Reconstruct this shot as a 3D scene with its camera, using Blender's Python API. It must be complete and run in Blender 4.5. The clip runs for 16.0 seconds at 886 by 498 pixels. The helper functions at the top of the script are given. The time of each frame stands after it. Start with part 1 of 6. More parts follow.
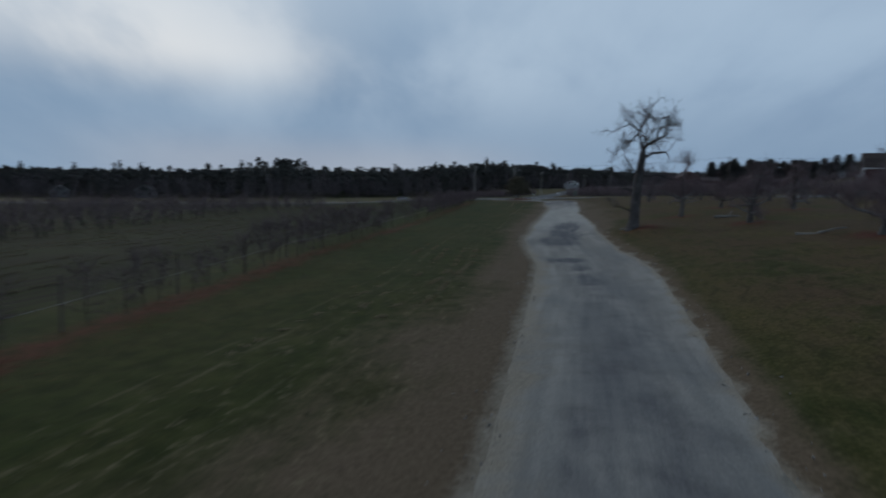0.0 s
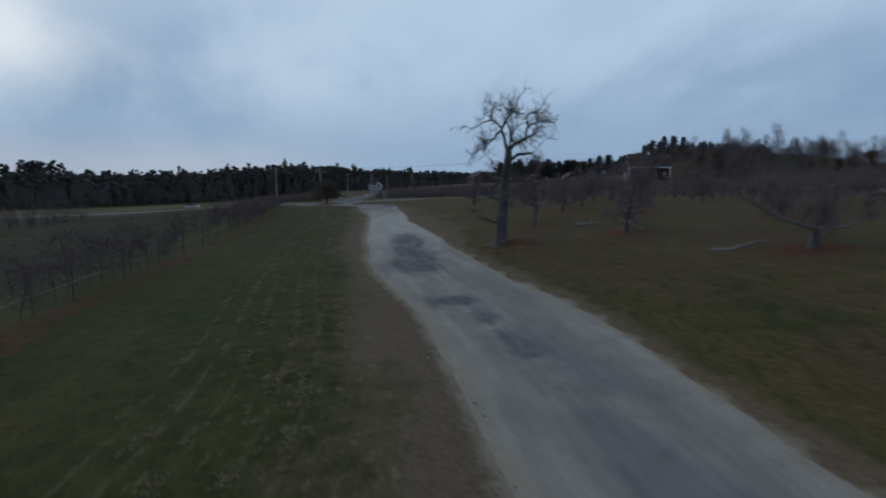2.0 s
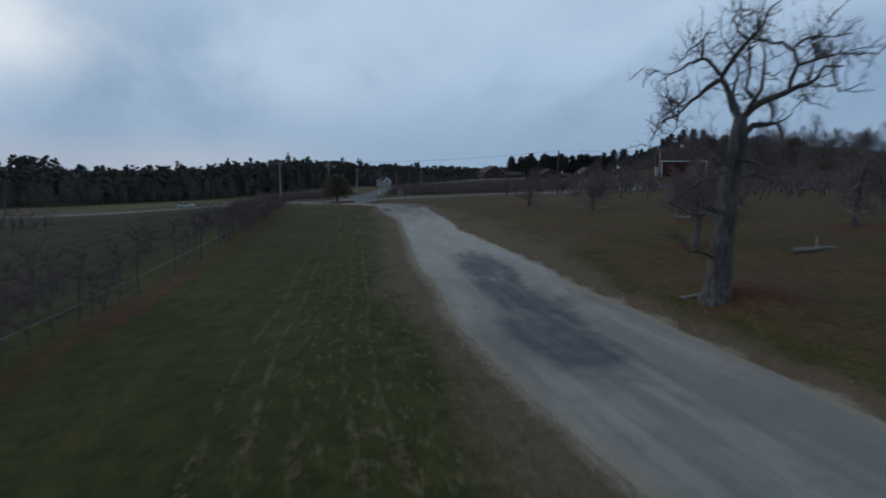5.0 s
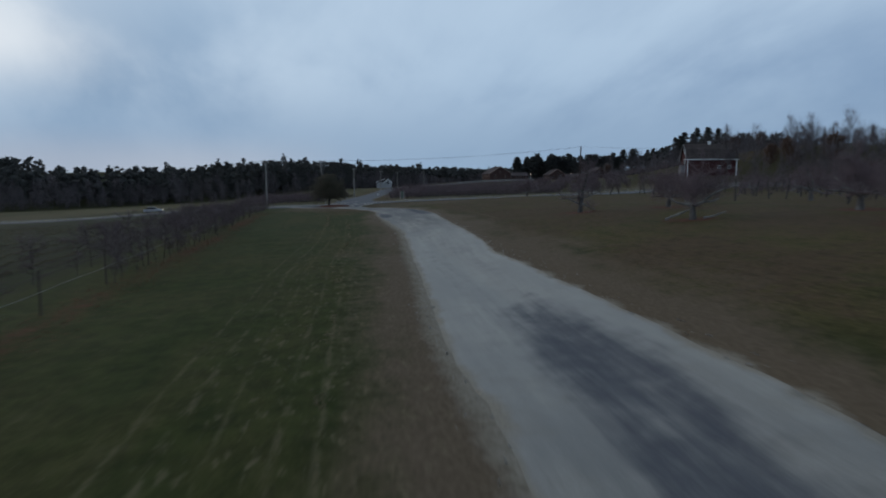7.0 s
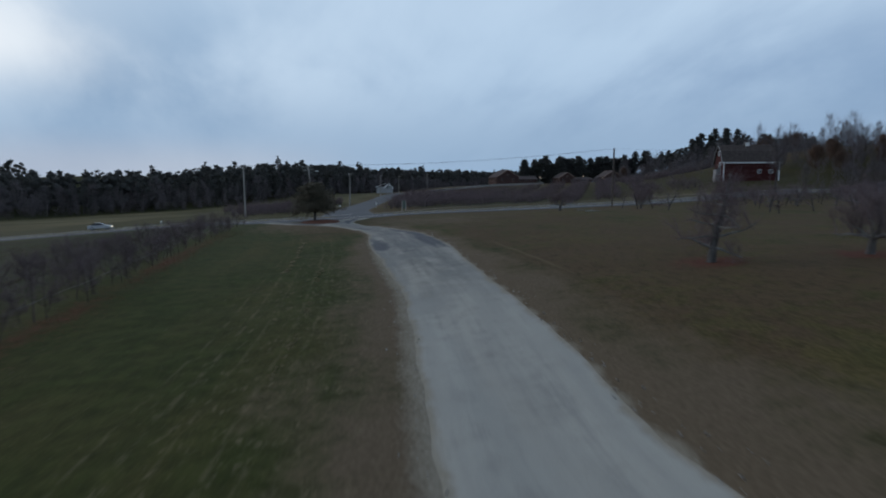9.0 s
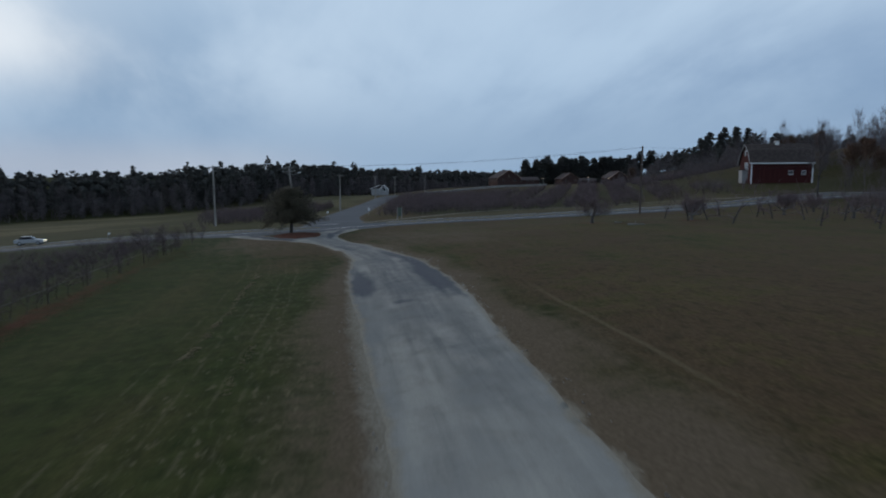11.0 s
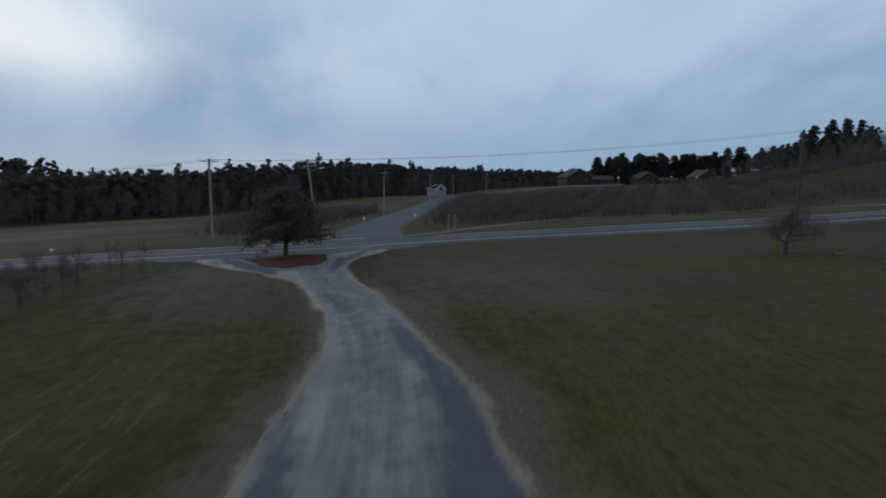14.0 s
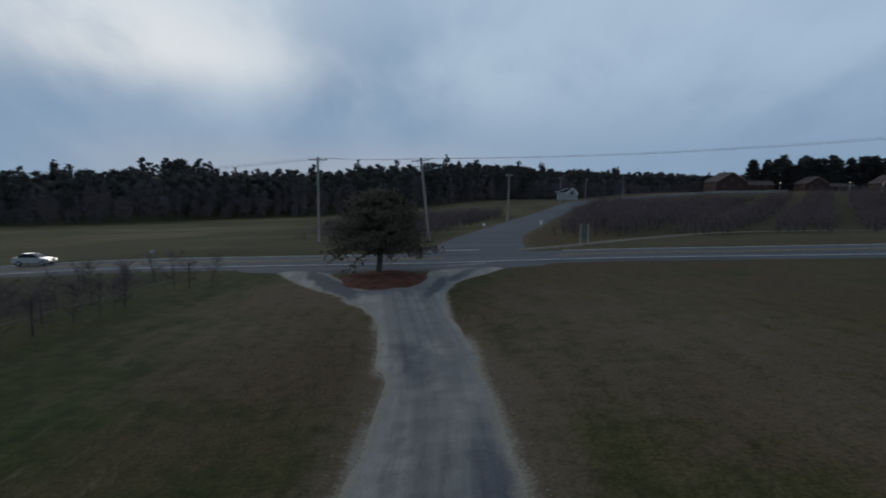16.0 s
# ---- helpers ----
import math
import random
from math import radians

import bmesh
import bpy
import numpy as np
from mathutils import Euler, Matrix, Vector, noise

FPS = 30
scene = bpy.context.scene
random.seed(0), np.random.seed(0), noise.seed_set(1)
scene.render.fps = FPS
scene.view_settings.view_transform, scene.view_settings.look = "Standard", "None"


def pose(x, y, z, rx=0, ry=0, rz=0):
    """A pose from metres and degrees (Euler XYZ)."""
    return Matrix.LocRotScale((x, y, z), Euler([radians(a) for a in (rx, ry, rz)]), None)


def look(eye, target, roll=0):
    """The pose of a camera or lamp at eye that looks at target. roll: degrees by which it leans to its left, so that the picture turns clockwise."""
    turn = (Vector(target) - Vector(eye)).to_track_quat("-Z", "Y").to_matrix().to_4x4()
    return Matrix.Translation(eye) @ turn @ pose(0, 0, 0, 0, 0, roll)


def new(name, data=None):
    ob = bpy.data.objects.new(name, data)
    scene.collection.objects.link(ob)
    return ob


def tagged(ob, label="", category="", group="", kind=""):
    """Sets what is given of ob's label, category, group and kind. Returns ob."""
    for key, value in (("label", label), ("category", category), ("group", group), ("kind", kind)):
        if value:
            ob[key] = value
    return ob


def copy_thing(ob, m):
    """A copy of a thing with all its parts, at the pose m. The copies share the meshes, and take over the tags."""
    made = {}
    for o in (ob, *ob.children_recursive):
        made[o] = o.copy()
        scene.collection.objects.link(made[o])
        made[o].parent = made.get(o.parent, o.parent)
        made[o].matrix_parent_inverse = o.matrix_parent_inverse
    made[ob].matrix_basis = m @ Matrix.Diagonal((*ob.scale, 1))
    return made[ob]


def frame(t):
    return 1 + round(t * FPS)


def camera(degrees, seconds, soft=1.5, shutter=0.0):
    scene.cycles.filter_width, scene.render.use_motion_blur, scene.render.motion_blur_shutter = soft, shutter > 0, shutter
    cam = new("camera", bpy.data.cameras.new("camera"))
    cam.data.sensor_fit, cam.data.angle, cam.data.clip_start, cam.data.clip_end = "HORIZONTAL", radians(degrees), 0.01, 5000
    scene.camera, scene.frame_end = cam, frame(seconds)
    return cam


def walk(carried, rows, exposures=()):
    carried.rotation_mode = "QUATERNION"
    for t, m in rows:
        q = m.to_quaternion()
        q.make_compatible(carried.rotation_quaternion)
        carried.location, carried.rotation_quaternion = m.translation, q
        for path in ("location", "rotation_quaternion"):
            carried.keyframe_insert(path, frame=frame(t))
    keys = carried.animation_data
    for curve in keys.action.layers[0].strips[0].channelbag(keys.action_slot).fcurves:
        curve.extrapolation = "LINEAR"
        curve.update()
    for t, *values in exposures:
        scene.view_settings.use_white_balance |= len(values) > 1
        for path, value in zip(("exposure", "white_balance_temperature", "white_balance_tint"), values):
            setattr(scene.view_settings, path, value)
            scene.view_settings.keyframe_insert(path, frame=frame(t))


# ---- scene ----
cam = camera(75.2, 16.0, soft=1.9, shutter=0.7)
PATH = [
    (0, (0.813, -0.675, 4.636), (0.872, 1.312, 4.419), 1.6),
    (0.5, (0.782, 2.09, 4.686), (1.169, 4.041, 4.48), 1.4),
    (1, (0.441, 4.836, 4.808), (1.236, 6.661, 4.61), 0.5),
    (1.5, (0.098, 7.385, 5.018), (0.894, 9.208, 4.818), 0.3),
    (2, (-0.205, 10.023, 5.223), (0.519, 11.876, 5.021), 0.4),
    (2.5, (-0.353, 12.768, 5.37), (0.315, 14.642, 5.167), 0.45),
    (3, (-0.558, 15.454, 5.527), (0.088, 17.335, 5.322), 0.45),
    (3.5, (-0.785, 18.05, 5.649), (-0.156, 19.937, 5.443), 0.45),
    (3.7, (-0.625, 19.164, 5.642), (-0.008, 21.055, 5.434), 0.45),
    (5.8, (2.696, 34.649, 5.427), (3.476, 36.478, 5.212), 0.15),
    (6, (3.211, 36.225, 5.421), (3.995, 38.053, 5.211), 0.1),
    (6.5, (4.675, 41.141, 5.346), (5.4, 42.993, 5.135), 0.15),
    (7, (6.368, 46.415, 5.226), (7.08, 48.272, 5.015), 0.15),
    (7.5, (8.042, 51.642, 5.114), (8.75, 53.501, 4.905), 0.2),
    (8, (9.532, 56.86, 5.708), (10.24, 58.719, 5.498), 0.15),
    (8.5, (11.167, 62.269, 6.312), (11.875, 64.129, 6.105), 0.1),
    (9, (12.693, 67.068, 6.734), (13.399, 68.928, 6.53), 0.1),
    (11.5, (19.163, 86.93, 7.666), (19.883, 88.785, 7.462), 0.1),
    (12, (20.72, 91.189, 7.726), (21.443, 93.043, 7.522), 0.1),
    (12.5, (22.412, 95.583, 7.861), (22.976, 97.49, 7.653), 0.5),
    (13, (24.04, 100.084, 7.965), (24.56, 102.004, 7.757), 0.4),
    (13.5, (25.662, 104.826, 7.907), (26.178, 106.747, 7.701), 0.35),
    (14, (27.09, 109.627, 7.846), (27.606, 111.548, 7.64), 0.35),
    (14.5, (28.342, 114.243, 7.858), (28.857, 116.165, 7.654), 0.45),
    (15, (29.228, 117.558, 7.964), (29.644, 119.504, 7.76), 0.6),
    (15.5, (29.692, 119.662, 8.11), (29.897, 121.641, 7.905), 1.1),
    (16, (29.836, 120.37, 7.974), (29.917, 122.358, 7.771), 1.2),
]
walk(cam, [(t, look(eye, aim, roll)) for t, eye, aim, roll in PATH], [(0, -0.14), (1.5, 0.08), (3.5, 0.15), (6.5, 0.08), (9, 0.24), (12, 0.13), (14.5, 0.12), (15.5, -0.02), (16, -0.1)])

# ---- world, sun, exposure ----
SUNSET = 42.0      # degrees to the left of ahead, where the sky is brightest


def make_world():
    world = bpy.data.worlds.new("dusk_sky")
    scene.world = world
    world.use_nodes = True
    nt = world.node_tree
    nt.nodes.clear()
    N = nt.nodes.new
    L = nt.links.new

    def math_node(op, a, b=None, clamp=False):
        n = N("ShaderNodeMath")
        n.operation, n.use_clamp = op, clamp
        for i, v in enumerate((a, b)):
            if v is None:
                continue
            if isinstance(v, (int, float)):
                n.inputs[i].default_value = v
            else:
                L(v, n.inputs[i])
        return n.outputs[0]

    def mix(fac, a, b):
        n = N("ShaderNodeMix")
        n.data_type = "RGBA"
        for sock, v in ((n.inputs[0], fac), (n.inputs[6], a), (n.inputs[7], b)):
            if isinstance(v, (int, float)):
                sock.default_value = v
            elif isinstance(v, tuple):
                sock.default_value = (*v, 1)
            else:
                L(v, sock)
        return n.outputs[2]

    out, bg = N("ShaderNodeOutputWorld"), N("ShaderNodeBackground")
    tc, sep = N("ShaderNodeTexCoord"), N("ShaderNodeSeparateXYZ")
    L(tc.outputs["Generated"], sep.inputs[0])
    x, y, z = sep.outputs
    up = math_node("MAXIMUM", z, 0.0)
    low = math_node("ADD", up, 0.42)
    comb = N("ShaderNodeCombineXYZ")
    L(math_node("DIVIDE", x, low), comb.inputs[0])
    L(math_node("DIVIDE", y, low), comb.inputs[1])

    def cloud(scale, detail, rough, stretch, turn, offset):
        m = N("ShaderNodeMapping")
        m.inputs["Rotation"].default_value = (0, 0, radians(turn))
        m.inputs["Scale"].default_value = stretch
        m.inputs["Location"].default_value = offset
        n = N("ShaderNodeTexNoise")
        n.inputs["Scale"].default_value = scale
        n.inputs["Detail"].default_value = detail
        n.inputs["Roughness"].default_value = rough
        n.inputs["Distortion"].default_value = 0.25
        L(comb.outputs[0], m.inputs[0])
        L(m.outputs[0], n.inputs["Vector"])
        return n.outputs["Fac"]

    def ramp(value, lo, hi):
        n = N("ShaderNodeMapRange")
        n.interpolation_type = "SMOOTHSTEP"
        n.inputs["From Min"].default_value, n.inputs["From Max"].default_value = lo, hi
        L(value, n.inputs[0])
        return n.outputs[0]

    big = cloud(1.0, 5, 0.5, (1.0, 0.55, 1), -20, (7.7, 2.4, 0))
    fine = cloud(2.3, 6, 0.55, (1.0, 0.6, 1), -30, (5.1, 1.7, 0))
    streaks = cloud(2.4, 5, 0.6, (1.0, 0.24, 1), 6, (1.9, 4.4, 0))
    mixed = math_node("ADD", math_node("MULTIPLY", big, 0.42), math_node("MULTIPLY", fine, 0.3))
    mass = ramp(math_node("ADD", mixed, math_node("MULTIPLY", streaks, 0.16)), 0.34, 0.54)
    # how near a direction is to the last light of the sunset
    az, el = radians(SUNSET), radians(15)
    toward = (-math.sin(az) * math.cos(el), math.cos(az) * math.cos(el), math.sin(el))
    near = math_node("ADD", math_node("ADD", math_node("MULTIPLY", x, toward[0]), math_node("MULTIPLY", y, toward[1])), math_node("MULTIPLY", z, toward[2]))
    glow, wide = ramp(near, 0.76, 0.99), ramp(near, 0.35, 1.0)
    sky = N("ShaderNodeTexSky")
    sky.sky_type, sky.sun_disc = "NISHITA", False
    sky.sun_elevation, sky.sun_rotation = radians(4), radians(-SUNSET)
    sky.air_density, sky.dust_density = 1.2, 2.0
    blue = mix(0.95, sky.outputs[0], (2.4, 3.75, 5.85))
    thin = mix(wide, blue, (2.55, 4.0, 5.9))
    thick = mix(wide, (4.62, 6.2, 8.1), (6.25, 7.6, 9.1))
    clouds = mix(mass, thin, thick)
    # the lit cloud over the sunset, torn by the finer veil, ends a little above the skyline
    torn = math_node("ADD", math_node("MULTIPLY", ramp(fine, 0.32, 0.62), 0.55), 0.42)
    lit = math_node("MULTIPLY", math_node("MULTIPLY", glow, ramp(up, 0.10, 0.21)), torn)
    clouds = mix(lit, clouds, (10.8, 10.9, 10.9))
    # the veil is lighter over the skyline and darkens towards the zenith
    clouds = mix(math_node("MULTIPLY", math_node("MULTIPLY", ramp(up, 0.12, 0.36), ramp(up, 0.62, 0.4)), 0.55), clouds, (6.15, 7.75, 9.5))
    clouds = mix(math_node("MULTIPLY", ramp(up, 0.42, 0.8), 0.85), clouds, (2.1, 2.6, 3.3))
    # a low bank of haze along the skyline, warmer towards the sunset
    blush = ramp(math_node("ADD", math_node("MULTIPLY", x, -math.sin(radians(10))), math_node("MULTIPLY", y, math.cos(radians(10)))), 0.9, 1.0)
    hazy = mix(math_node("MULTIPLY", blush, ramp(up, 0.1, 0.03)), (3.05, 4.4, 6.2), (4.6, 5.25, 6.4))
    skyline = mix(math_node("MULTIPLY", ramp(up, 0.2, 0.05), 0.8), clouds, hazy)
    L(skyline, bg.inputs[0])
    bg.inputs[1].default_value = 0.08
    L(bg.outputs[0], out.inputs[0])


make_world()
sun = new("sun", bpy.data.lights.new("sun", "SUN"))
sun.data.energy, sun.data.angle, sun.data.color = 0.45, radians(25), (1.0, 0.93, 0.86)
sun.matrix_world = look((-40, 60, 26), (0, 0, 0))


# ---- materials ----
class Shade:
    """A small helper to write node materials."""

    def __init__(self, name, rough=0.85, spec=0.25, metal=0.0):
        self.m = bpy.data.materials.new(name)
        self.m.use_nodes = True
        self.t = self.m.node_tree
        self.b = self.t.nodes["Principled BSDF"]
        self.b.inputs["Roughness"].default_value = rough
        self.b.inputs["Specular IOR Level"].default_value = spec
        self.b.inputs["Metallic"].default_value = metal
        self.where = None

    def node(self, kind, **values):
        n = self.t.nodes.new("ShaderNode" + kind)
        for k, v in values.items():
            n.inputs[k.replace("_", " ")].default_value = v
        return n

    def link(self, a, b):
        self.t.links.new(a, b)

    def noise(self, scale, detail=4, rough=0.55, stretch=None, space="Object", dist=0.0):
        tc = self.node("TexCoord")
        n = self.node("TexNoise", Scale=scale, Detail=detail, Roughness=rough, Distortion=dist)
        if stretch:
            m = self.node("Mapping")
            m.inputs["Rotation"].default_value = (0, 0, radians(stretch[3] if len(stretch) > 3 else 0))
            m.inputs["Scale"].default_value = stretch[:3]
            self.link(tc.outputs[space], m.inputs[0])
            self.link(m.outputs[0], n.inputs["Vector"])
        else:
            self.link(tc.outputs[space], n.inputs["Vector"])
        return n.outputs["Fac"]

    def span(self, value, lo, hi, a=0.0, b=1.0):
        n = self.node("MapRange")
        n.interpolation_type = "SMOOTHSTEP"
        for k, v in zip((1, 2, 3, 4), (lo, hi, a, b)):
            n.inputs[k].default_value = v
        self.link(value, n.inputs[0])
        return n.outputs[0]

    def calc(self, op, a, b):
        n = self.node("Math")
        n.operation, n.use_clamp = op, False
        for i, v in enumerate((a, b)):
            if isinstance(v, (int, float)):
                n.inputs[i].default_value = v
            else:
                self.link(v, n.inputs[i])
        return n.outputs[0]

    def mix(self, fac, a, b):
        n = self.node("Mix")
        n.data_type = "RGBA"
        for sock, v in ((n.inputs[0], fac), (n.inputs[6], a), (n.inputs[7], b)):
            if isinstance(v, (int, float)):
                sock.default_value = v
            elif isinstance(v, tuple):
                sock.default_value = (*v, 1)
            else:
                self.link(v, sock)
        return n.outputs[2]

    def attr(self, name):
        n = self.node("Attribute")
        n.attribute_name = name
        return n

    def chance(self, island=False):
        return self.node("NewGeometry").outputs["Random Per Island"] if island else self.node("ObjectInfo").outputs["Random"]

    def done(self, colour, height=None, strength=0.4, dist=0.02):
        self.link(colour, self.b.inputs["Base Color"])
        if height is not None:
            bump = self.node("Bump", Strength=strength, Distance=dist)
            self.link(height, bump.inputs["Height"])
            self.link(bump.outputs[0], self.b.inputs["Normal"])
        return self.m


def plain(name, a, b, scale=3.0, rough=0.8, spec=0.3, metal=0.0, stretch=None, bump=0.25, dist=0.01, detail=5):
    """Two tones mixed by a fine and a coarse noise, with a little relief."""
    s = Shade(name, rough, spec, metal)
    fine, coarse = s.noise(scale * 6, detail, 0.6, stretch), s.noise(scale, 3, 0.5, stretch)
    f = s.calc("ADD", s.calc("MULTIPLY", fine, 0.5), s.calc("MULTIPLY", coarse, 0.5))
    return s.done(s.mix(s.span(f, 0.35, 0.65), a, b), fine, bump, dist)


def lane_noise(s, across, along, scale=1.0, detail=5, rough=0.6):
    """Noise in the drive's own coordinates, so that streaks and ruts run along it."""
    c = s.node("CombineXYZ")
    s.link(s.calc("MULTIPLY", s.attr("lane").outputs["Fac"], across), c.inputs[0])
    s.link(s.calc("MULTIPLY", s.attr("run").outputs["Fac"], along), c.inputs[1])
    n = s.node("TexNoise", Scale=scale, Detail=detail, Roughness=rough)
    s.link(c.outputs[0], n.inputs["Vector"])
    return n.outputs["Fac"]


def grass_material():
    s = Shade("meadow", 0.95, 0.08)
    zones = s.attr("zones")
    sep = s.node("SeparateColor")
    s.link(zones.outputs["Color"], sep.inputs[0])
    verge, litter, field = sep.outputs
    hay = zones.outputs["Alpha"]
    lane = s.attr("lane").outputs["Fac"]
    fine = s.noise(9, 6, 0.7)
    clump = s.noise(1.3, 5, 0.62)
    patch = s.noise(0.16, 4, 0.6)
    broad = s.noise(0.035, 3, 0.5)
    streak = lane_noise(s, 0.9, 0.11)
    tufts = lane_noise(s, 3.2, 1.25, 1.0, 4)
    green = s.mix(s.span(clump, 0.3, 0.7), (0.02, 0.031, 0.007), (0.04, 0.056, 0.013))
    straw = s.mix(s.span(fine, 0.35, 0.65), (0.068, 0.053, 0.017), (0.135, 0.106, 0.042))
    soil = s.mix(s.span(fine, 0.3, 0.7), (0.085, 0.063, 0.042), (0.15, 0.114, 0.077))
    swath = lane_noise(s, 0.32, 0.05, 1.0, 4, 0.6)
    dry = s.calc("ADD", s.calc("ADD", s.calc("MULTIPLY", patch, 0.25), s.calc("MULTIPLY", swath, 0.45)), s.calc("MULTIPLY", streak, 0.2))
    dry = s.calc("ADD", dry, s.calc("MULTIPLY", fine, 0.25))
    # the orchard side is browner than the lawn
    east = s.span(lane, 3.0, 9.0, 0.0, 0.09)
    run = s.attr("run").outputs["Fac"]
    west = s.span(s.calc("ADD", lane, s.calc("MULTIPLY", patch, 3.0)), -5.5, -11.0)
    lawn = s.calc("MAXIMUM", s.calc("MULTIPLY", s.span(lane, 1.0, -4.0), s.span(run, 188, 165, 0.25, 1.0)), west)
    turf = s.mix(s.calc("MULTIPLY", s.span(s.calc("ADD", dry, east), 0.48, 0.74, 0.0, 0.85), s.calc("SUBTRACT", 1.0, s.calc("MULTIPLY", lawn, 0.55))), green, straw)
    brown = s.mix(s.span(fine, 0.3, 0.7), (0.058, 0.038, 0.021), (0.108, 0.072, 0.042))
    tired = s.calc("ADD", s.calc("MULTIPLY", patch, 0.6), s.calc("MULTIPLY", clump, 0.4))
    turf = s.mix(s.calc("MULTIPLY", s.span(tired, 0.4, 0.57, 0.2, 0.95), s.calc("MAXIMUM", s.span(lane, 2.0, 7.0, 0.15, 1.0), s.calc("MULTIPLY", s.span(run, 165, 188, 0.0, 0.9), s.calc("SUBTRACT", 1.0, west)))), turf, brown)
    # matted dark clumps and bleached tips
    mottle, tips = lane_noise(s, 2.3, 0.9, 1.0, 6, 0.72), lane_noise(s, 4.1, 1.7, 1.0, 5, 0.7)
    turf = s.mix(s.span(mottle, 0.46, 0.7, 0.0, 0.5), turf, (0.018, 0.022, 0.008))
    turf = s.mix(s.span(tips, 0.56, 0.7, 0.0, 0.25), turf, straw)
    worn = s.calc("ADD", verge, s.calc("MULTIPLY", s.calc("SUBTRACT", s.calc("ADD", s.calc("MULTIPLY", clump, 0.5), s.calc("MULTIPLY", streak, 0.5)), 0.5), 1.6))
    turf = s.mix(s.span(worn, 0.1, 0.95), turf, soil)
    # crumbs of gravel spilt over the edge of the drive
    spill = s.calc("ADD", s.attr("spill").outputs["Fac"], s.calc("MULTIPLY", s.calc("SUBTRACT", s.calc("ADD", s.calc("MULTIPLY", clump, 0.6), s.calc("MULTIPLY", fine, 0.4)), 0.5), 1.0))
    crumbs = s.mix(s.span(fine, 0.3, 0.7), (0.19, 0.168, 0.132), (0.3, 0.272, 0.222))
    turf = s.mix(s.span(spill, 0.35, 1.0, 0.0, 0.85), turf, crumbs)
    # lines of pale clippings left by the mower
    pale = s.mix(s.span(fine, 0.3, 0.7), (0.11, 0.088, 0.05), (0.23, 0.195, 0.125))
    wander = s.calc("MULTIPLY", s.calc("SUBTRACT", lane_noise(s, 0.0, 0.12, 1.0, 2), 0.5), 0.4)
    moved = s.calc("ADD", lane, wander)
    gaps = s.span(lane_noise(s, 2.2, 0.7, 1.0, 5, 0.7), 0.44, 0.58)
    lines = None
    for at, wide, strong in ((-6.5, 0.16, 0.3), (-7.3, 0.14, 0.3), (-8.5, 0.13, 0.22), (-9.4, 0.16, 0.4), (-10.3, 0.13, 0.3)):
        off = s.node("Math")
        off.operation = "ABSOLUTE"
        s.link(s.calc("SUBTRACT", moved, at), off.inputs[0])
        one = s.calc("MULTIPLY", s.span(off.outputs[0], wide, 0.0, 0.0, strong), gaps)
        lines = one if lines is None else s.calc("MAXIMUM", lines, one)
    track = s.node("Math")
    track.operation = "ABSOLUTE"
    s.link(s.calc("SUBTRACT", moved, 6.3), track.inputs[0])
    only = s.calc("MULTIPLY", s.span(run, 140, 147), s.span(run, 162, 155))
    inlane = s.calc("MULTIPLY", s.span(lane, -11.0, -8.0), s.span(lane, -3.0, -5.0))
    lines = s.calc("MAXIMUM", lines, s.calc("MULTIPLY", s.calc("MULTIPLY", s.span(tufts, 0.55, 0.70), inlane), s.span(run, 185, 150, 0.12, 0.5)))
    lines = s.calc("MULTIPLY", lines, s.span(run, 188, 178, 0.1, 1.1))
    lines = s.calc("MAXIMUM", lines, s.calc("MULTIPLY", s.span(track.outputs[0], 0.17, 0.0, 0.0, 0.4), only))
    turf = s.mix(lines, turf, pale)
    # ploughed and planted beds
    wave = s.node("TexWave", Scale=0.30, Distortion=1.6, Detail=3.0)
    wave.inputs["Detail Scale"].default_value = 0.6
    tc, mp = s.node("TexCoord"), s.node("Mapping")
    mp.inputs["Rotation"].default_value = (0, 0, radians(11))
    s.link(tc.outputs["Object"], mp.inputs[0])
    s.link(mp.outputs[0], wave.inputs["Vector"])
    beds = s.mix(s.span(wave.outputs["Fac"], 0.35, 0.75), (0.016, 0.014, 0.009), (0.024, 0.031, 0.01))
    beds = s.mix(s.span(patch, 0.4, 0.6, 0.0, 0.6), beds, (0.027, 0.037, 0.011))
    turf = s.mix(field, turf, beds)
    stubble = s.mix(s.span(clump, 0.3, 0.7), (0.078, 0.068, 0.032), (0.13, 0.11, 0.058))
    stubble = s.mix(s.span(broad, 0.4, 0.62), stubble, (0.054, 0.05, 0.021))
    swaths = s.noise(0.06, 3, 0.55, (0.12, 1.3, 1.0, -3))
    stubble = s.mix(s.span(swaths, 0.42, 0.6, 0.0, 0.7), stubble, (0.046, 0.044, 0.018))
    turf = s.mix(hay, turf, stubble)
    leaves = s.mix(s.span(fine, 0.35, 0.65), (0.07, 0.023, 0.017), (0.13, 0.047, 0.032))
    fall = s.calc("ADD", litter, s.calc("MULTIPLY", s.calc("SUBTRACT", clump, 0.5), 1.1))
    turf = s.mix(s.span(fall, 0.38, 0.95, 0.0, 0.85), turf, leaves)
    bump = s.calc("ADD", s.calc("MULTIPLY", fine, 0.4), clump)
    return s.done(turf, bump, 0.35, 0.05)


